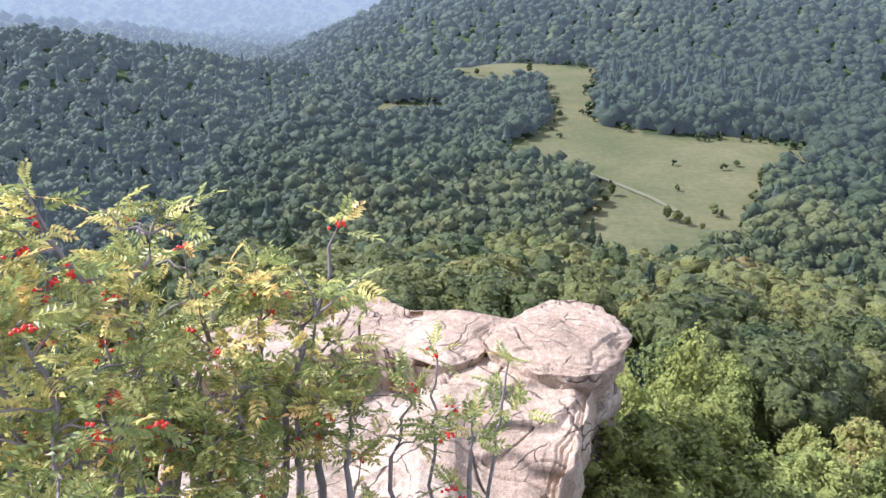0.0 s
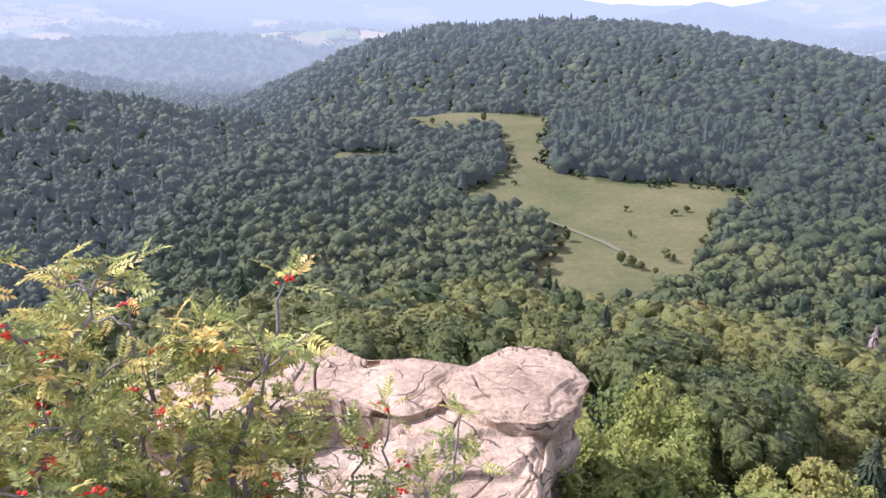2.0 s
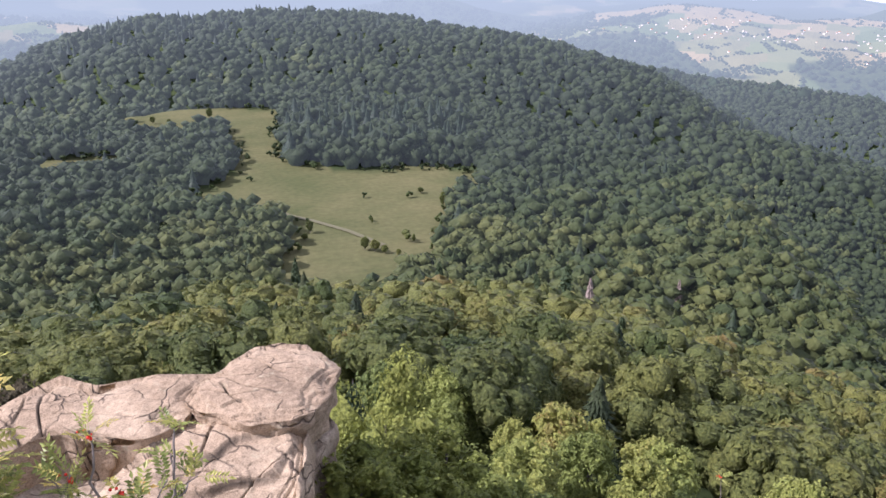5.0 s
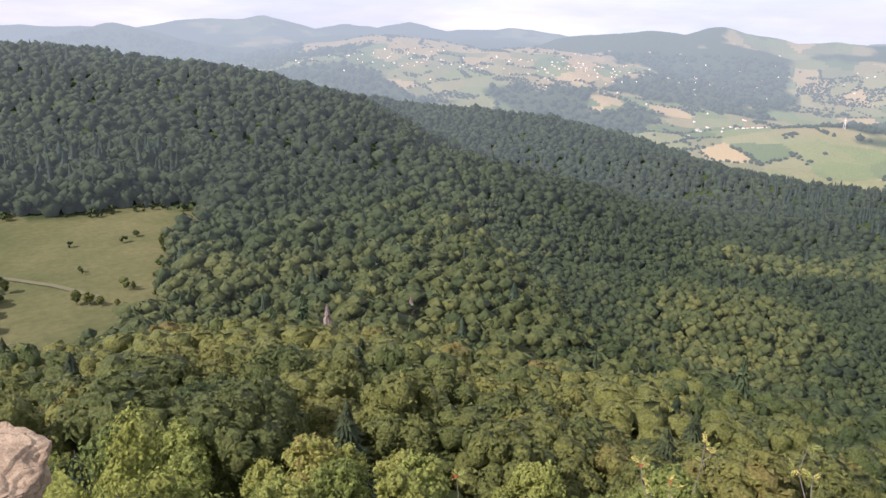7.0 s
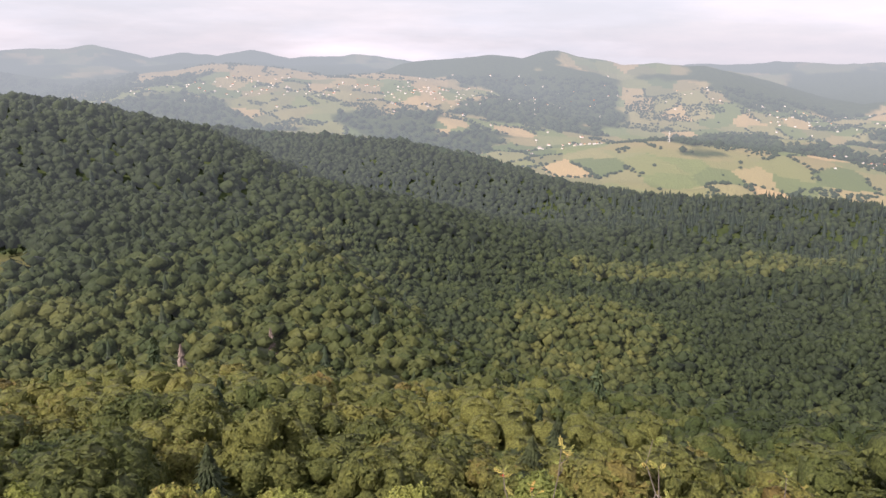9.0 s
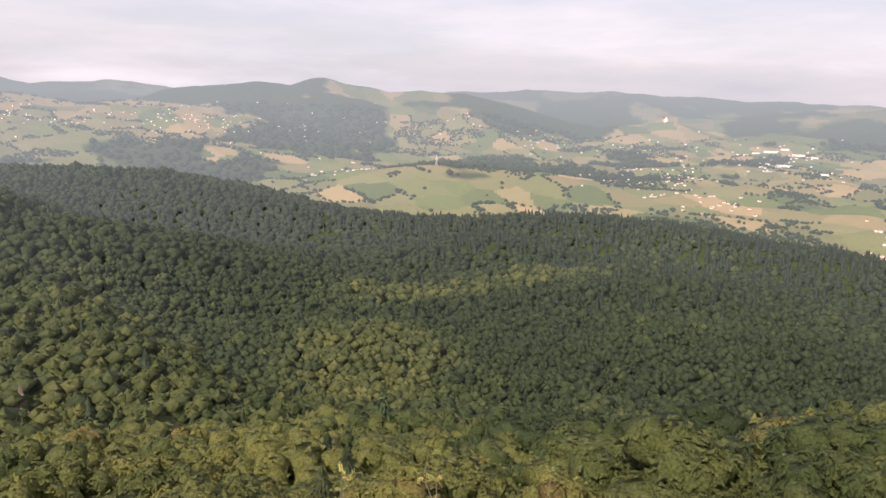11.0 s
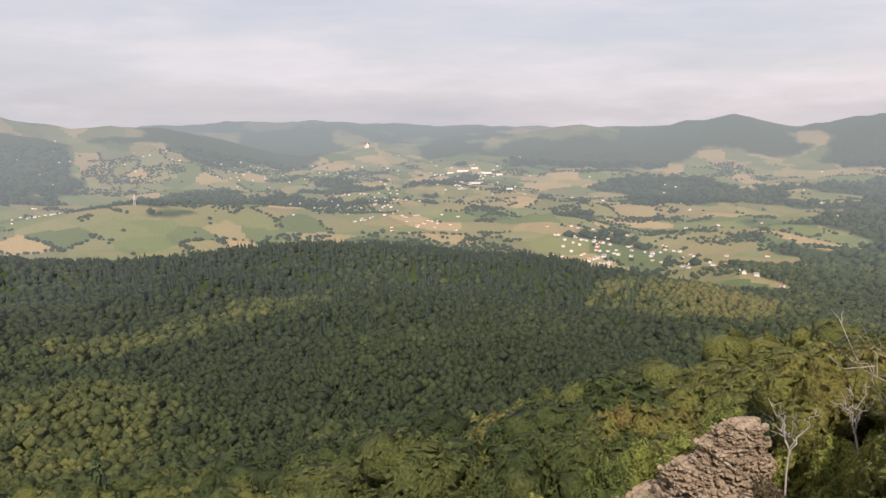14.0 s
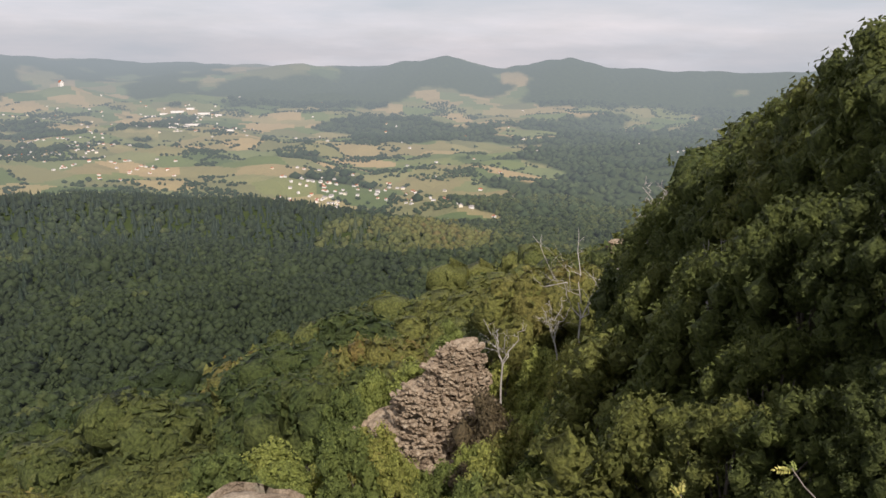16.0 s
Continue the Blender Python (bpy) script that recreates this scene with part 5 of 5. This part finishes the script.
rowan(402, ((-17.5, 2.1, -14.2, -33.6, -8.4, -20.3, 2.1, 1.2), (-16.4, 2.2, -15.9, -30.7, -15.4, -23.2, 2.3, 1.1), (-21.6, 2.3, -20.9, -32.9, -20.6, -20.9, 2.35, 1.2), (-12.3, 2.2, -11.4, -35.5, -11, -27.9, 2.2, 1), (-23.7, 2, -21.7, -37, -23.3, -28, 2.1, 1.2), (-18.5, 1.9, -18.4, -38.8, -18, -30.8, 2, 1.2), (-14.4, 2, -13.3, -38.6, -13.3, -31.6, 2.1, 1.1), (-21.6, 1.8, -21.4, -41, -20.9, -33.9, 1.9, 1.2)),
      "rowan bush with crooked stems, yellowing leaves and red berries", 0.72)
rowan(403, ((-6.1, 2.1, -5, -38.1, -2.6, -33, 2.2, 0.35), (-2, 2.1, -0.9, -37.9, -0.8, -30.4, 2.2, 0.16), (3.1, 2.1, 4.5, -38.5, 5.6, -30.8, 2.2, 0.22), (2, 2, 2.3, -39.7, 2.5, -35.7, 2, 0.45), (-10.2, 2, -9, -39.4, -8.5, -33.8, 2.1, 0.7)),
      "low rowan shoots with thin twigs before the rock outcrop", 0.6)

rowan(404, ((64, 7.0, 64, -40, 63.6, -30.2, 7.2, 0.8), (66, 7.2, 66, -40, 66.0, -31.3, 7.3, 0.7), (75, 7.0, 75.4, -38, 75.2, -26.9, 7.2, 0.9), (76, 7.0, 76, -40, 75.8, -28.6, 7.2, 0.8), (68, 7.5, 68, -40, 68.1, -28.5, 7.6, 0.8), (48, 7.5, 48.2, -42, 48.4, -33.1, 7.5, 0.6), (84, 7.5, 84.5, -38, 84.7, -27.4, 7.5, 0.6)),
      "slender rowan saplings with pale feathered leaves below the summit", 1.2)
rowan(405, ((154, 4.6, 149.5, -29, 143.6, -24.2, 5.0, 0.5), (154, 4.6, 151, -31, 146.7, -27.3, 4.9, 0.4), (138, 5.2, 138, -36, 136.9, -27.6, 5.4, 0.5)),
      "sparse rowan branches with pale leaves reaching out from the ridge", 0.9)


# ---- the valley's houses ----
def house(seed, w, d, h, wall_mat, roof_mat, label):
    ob = thing("house", Matrix(), label, "house", "houses of the valley")
    rise = h * 0.65
    bm = bmesh.new()
    v_ = [bm.verts.new(c) for c in ((-w, -d, -2), (w, -d, -2), (w, d, -2), (-w, d, -2), (-w, -d, h), (w, -d, h), (w, d, h), (-w, d, h), (-w, 0, h + rise * 0.96), (w, 0, h + rise * 0.96))]
    for q in ((0, 1, 5, 4), (2, 3, 7, 6), (1, 2, 6, 9, 5), (3, 0, 4, 8, 7)):
        bm.faces.new([v_[k] for k in q])
    me = bpy.data.meshes.new("wall")
    bm.to_mesh(me), bm.free()
    me.materials.append(wall_mat)
    part("wall", me, ob)
    bm = bmesh.new()
    e, t = 0.6, 0.25
    for sgn in (-1, 1):
        lo, hi = [(-w - e, sgn * (d + e), h - 0.4), (w + e, sgn * (d + e), h - 0.4)], [(w + e, 0, h + rise), (-w - e, 0, h + rise)]
        a = [bm.verts.new(c) for c in lo + hi]
        b = [bm.verts.new((c[0], c[1], c[2] + t)) for c in lo + hi]
        bm.faces.new(a), bm.faces.new(b[::-1])
        for k in range(4):
            bm.faces.new((a[k], a[(k + 1) % 4], b[(k + 1) % 4], b[k]))
    me = bpy.data.meshes.new("roof")
    bm.to_mesh(me), bm.free()
    me.materials.append(roof_mat)
    part("roof", me, ob)
    pane = bpy.data.meshes.new("window")
    pane.from_pydata([(-0.7, 0, 0), (0.7, 0, 0), (0.7, 0, 1.5), (-0.7, 0, 1.5), (-0.7, 0.1, 0), (0.7, 0.1, 0), (0.7, 0.1, 1.5), (-0.7, 0.1, 1.5)], [], [(0, 1, 2, 3), (0, 4, 5, 1), (2, 6, 7, 3)])
    pane.materials.append(glass_dark)
    for sx in (-0.5, 0.5):
        wd = part("window", pane, ob)
        wd.matrix_basis = pose(sx * w, -d - 0.05, 1.2)
    return ob


def block(w, d, h, label, name="apartment_building"):
    """A long flat-roofed building with rows of windows."""
    ob = thing(name, Matrix(), label, "building", "large buildings of the town")
    for pname, z0, z1, grow, mat in (("wall", -3, h, 0, render_white), ("roof", h, h + 0.6, 0.4, roof_grey)):
        bm = bmesh.new()
        bmesh.ops.create_cube(bm, size=1, matrix=Matrix.Translation((0, 0, (z0 + z1) / 2)) @ Matrix.Diagonal((2 * w + grow, 2 * d + grow, z1 - z0, 1)))
        me = bpy.data.meshes.new(pname)
        bm.to_mesh(me), bm.free()
        me.materials.append(mat)
        part(pname, me, ob)
    return ob


houses = [
    house(1, 7, 5.5, 5.5, render_white, roof_red, "white house with a red tiled roof in the valley"),
    house(2, 7.5, 6, 6, render_white, roof_grey, "white house with a grey roof in the valley"),
    house(3, 6, 5, 5, render_cream, roof_red, "cream house with a red tiled roof in the valley"),
    house(4, 8, 6, 6.5, render_cream, roof_grey, "cream house with a grey roof in the valley"),
]
taken = set()
rng = np.random.default_rng(21)


def settle(ob, bearing, r, turn, grow=1.0):
    x, y = polar(bearing, r)
    m = pose(x, y, float(land(np.array([x]), np.array([y]))[0]), 0, 0, turn) @ Matrix.Diagonal((grow, grow, grow, 1))
    if ob.name in taken:
        return again(ob, m)
    ob.matrix_basis = m
    taken.add(ob.name)
    return ob


crowd = []
for n, b0, b1, r0, r1 in ((26, 36, 46, 2950, 3200), (64, 46, 62, 2800, 3250), (22, 56, 72, 3250, 3600), (14, 61, 69, 2150, 2500), (34, 75, 88, 3150, 3550), (60, 89, 100, 2750, 3500), (46, 84, 92, 2250, 2700), (14, 88, 95, 1900, 2150), (44, 103.5, 109.5, 1500, 1800), (14, 109, 116, 1550, 1950), (22, 114.5, 124, 1330, 1520), (14, 131, 136, 2350, 2600), (14, 100, 122, 2400, 3300)):
    for k in range(int(n * 1.9)):
        u, w = rng.normal() * 0.36 + 0.5, rng.normal() * 0.36 + 0.5
        if k >= n * 0.74:
            crowd.append((b0 + (b1 - b0) * u, r0 + (r1 - r0) * w))
            continue
        settle(houses[int(rng.choice(4, p=(0.36, 0.34, 0.15, 0.15)))], b0 + (b1 - b0) * u, r0 + (r1 - r0) * w, rng.uniform(0, 180), rng.uniform(0.42, 0.62))

pieces, kinds = [], []
for b, r in crowd:
    x, y = polar(b, r)
    z = float(land(np.array([x]), np.array([y]))[0])
    w, d, h, t = rng.uniform(2.6, 4.2), rng.uniform(2.3, 3.4), rng.uniform(2.2, 3.2), rng.uniform(0, np.pi)
    v_ = np.array([(-w, -d, -2), (w, -d, -2), (w, d, -2), (-w, d, -2), (-w, -d, h), (w, -d, h), (w, d, h), (-w, d, h), (-w, 0, h * 1.6), (w, 0, h * 1.6)])
    v_[:, :2] = v_[:, :2] @ np.array([[math.cos(t), math.sin(t)], [-math.sin(t), math.cos(t)]])
    pieces.append((v_ + (x, y, z), np.array([(0, 1, 5), (0, 5, 4), (2, 3, 7), (2, 7, 6), (1, 2, 6), (1, 6, 5), (5, 6, 9), (3, 0, 4), (3, 4, 7), (7, 4, 8), (4, 5, 9), (4, 9, 8), (6, 7, 8), (6, 8, 9)])))
    kinds += [0] * 10 + [int(rng.choice((1, 2)))] * 4
tagged(new("far_houses", mesh_object("far_houses", *joined(*pieces), [render_white, roof_red, roof_grey], index=kinds)), "scattered small houses across the far valley", "houses", kind="stuff")
slabs = [block(38, 7, 12, "long white flat-roofed apartment block at the edge of town"), block(24, 8, 9, "white flat-roofed factory hall at the edge of town", "factory_hall")]
for k, (b, r, turn) in enumerate(((94.3, 3350, 2), (95.2, 3380, -4), (96.1, 3360, 3), (97.0, 3390, 8), (97.9, 3340, 0), (98.9, 3320, -6), (95.6, 2950, 4), (96.6, 2920, -3), (97.2, 3000, 5), (99.6, 2760, 3), (93.6, 3100, 3))):
    settle(slabs[k % 2], b, r, -b + turn, rng.uniform(0.5, 0.72))
for b, r, turn in ((121.8, 1475, -20), (126.4, 1500, 15), (127.0, 1480, 30)):
    settle(slabs[1], b, r, -b + turn, 0.42)


def mast(bearing, r, tall, label):
    x, y = polar(bearing, r)
    ob = thing("mast", pose(x, y, float(land(np.array([x]), np.array([y]))[0])), label, "mast")
    for k in range(3):
        a = k * 2 * np.pi / 3
        part("leg", mesh_object("leg", *tube([(3 * math.cos(a), 3 * math.sin(a), -1), (0.4 * math.cos(a), 0.4 * math.sin(a), tall)], [0.5, 0.3], 5), [render_white]), ob)
    part("platform", mesh_object("platform", *tube([(0, 0, tall * 0.7), (0, 0, tall * 0.75)], [2.6, 2.6], 9), [render_white]), ob)
    return ob


mast(72.3, 2120, 28, "white lattice mast on the bare knoll")
chapel = house(9, 9, 6, 12, render_white, roof_red, "small white church on a wooded hilltop")
chapel.name = "church"
tagged(chapel, category="church")
settle(chapel, 88.9, 3800, 20, 1.3)


# ---- meadow: bushes, lone trees and the track ----
rng = np.random.default_rng(31)
for b, r, tall, wide, ob in ((21.7, 362, 3.6, 2.0, darks[0]), (23.5, 340, 8.5, 1.0, darks[1]), (13.0, 305, 6.5, 1.2, darks[2]), (12.6, 296, 4, 1.6, darks[0]), (17.3, 283, 6.5, 1.3, darks[1]), (18.1, 281, 6, 1.5, darks[0]), (18.9, 279, 4, 1.6, darks[2]), (20.0, 276, 3.5, 1.4, darks[1]), (21.2, 291, 4.5, 0.8, darks[1]), (17.9, 315, 3.6, 0.7, darks[1]), (11.75, 250, 11, 1.0, fir_tree), (0.7, 512, 5, 1.8, darks[0]), (2.3, 552, 6, 1.5, darks[1]), (3.4, 545, 5, 1.5, darks[2]), (6.2, 560, 10, 1.0, darks[0]), (11.4, 285, 3, 1.4, darks[1])):
    again(ob, stand(ob, b, r, tall, rng.uniform(0, 360), wide))


def track(name, line, width, label):
    pts = np.array([polar(b, r) for b, r in line])
    t = np.linspace(0, len(pts) - 1, 60)
    px, py = np.interp(t, range(len(pts)), pts[:, 0]), np.interp(t, range(len(pts)), pts[:, 1])
    dx, dy = np.gradient(px), np.gradient(py)
    ln = np.hypot(dx, dy)
    vs = []
    for s in (-0.5, -0.2, 0.2, 0.5):
        x_, y_ = px - dy / ln * s * width, py + dx / ln * s * width
        vs.append(np.stack([x_, y_, land(x_, y_) + 0.35], 1))
    v_ = np.stack(vs, 1).reshape(-1, 3)
    i, j = np.meshgrid(np.arange(59), np.arange(3), indexing="ij")
    a = (i * 4 + j).ravel()
    return tagged(new(name, mesh_object(name, v_, np.stack([a, a + 1, a + 5, a + 4], 1), [path_earth], smooth_faces=True)), label, "track", kind="structure")


track("road", ((10.3, 339), (11.6, 329), (13.4, 320), (16.0, 306), (18.8, 288)), 2.6, "worn earth track across the meadow")
track("road", ((122.6, 1330), (123.6, 1370), (124.2, 1400), (124.4, 1440)), 9, "pale field track in the valley")
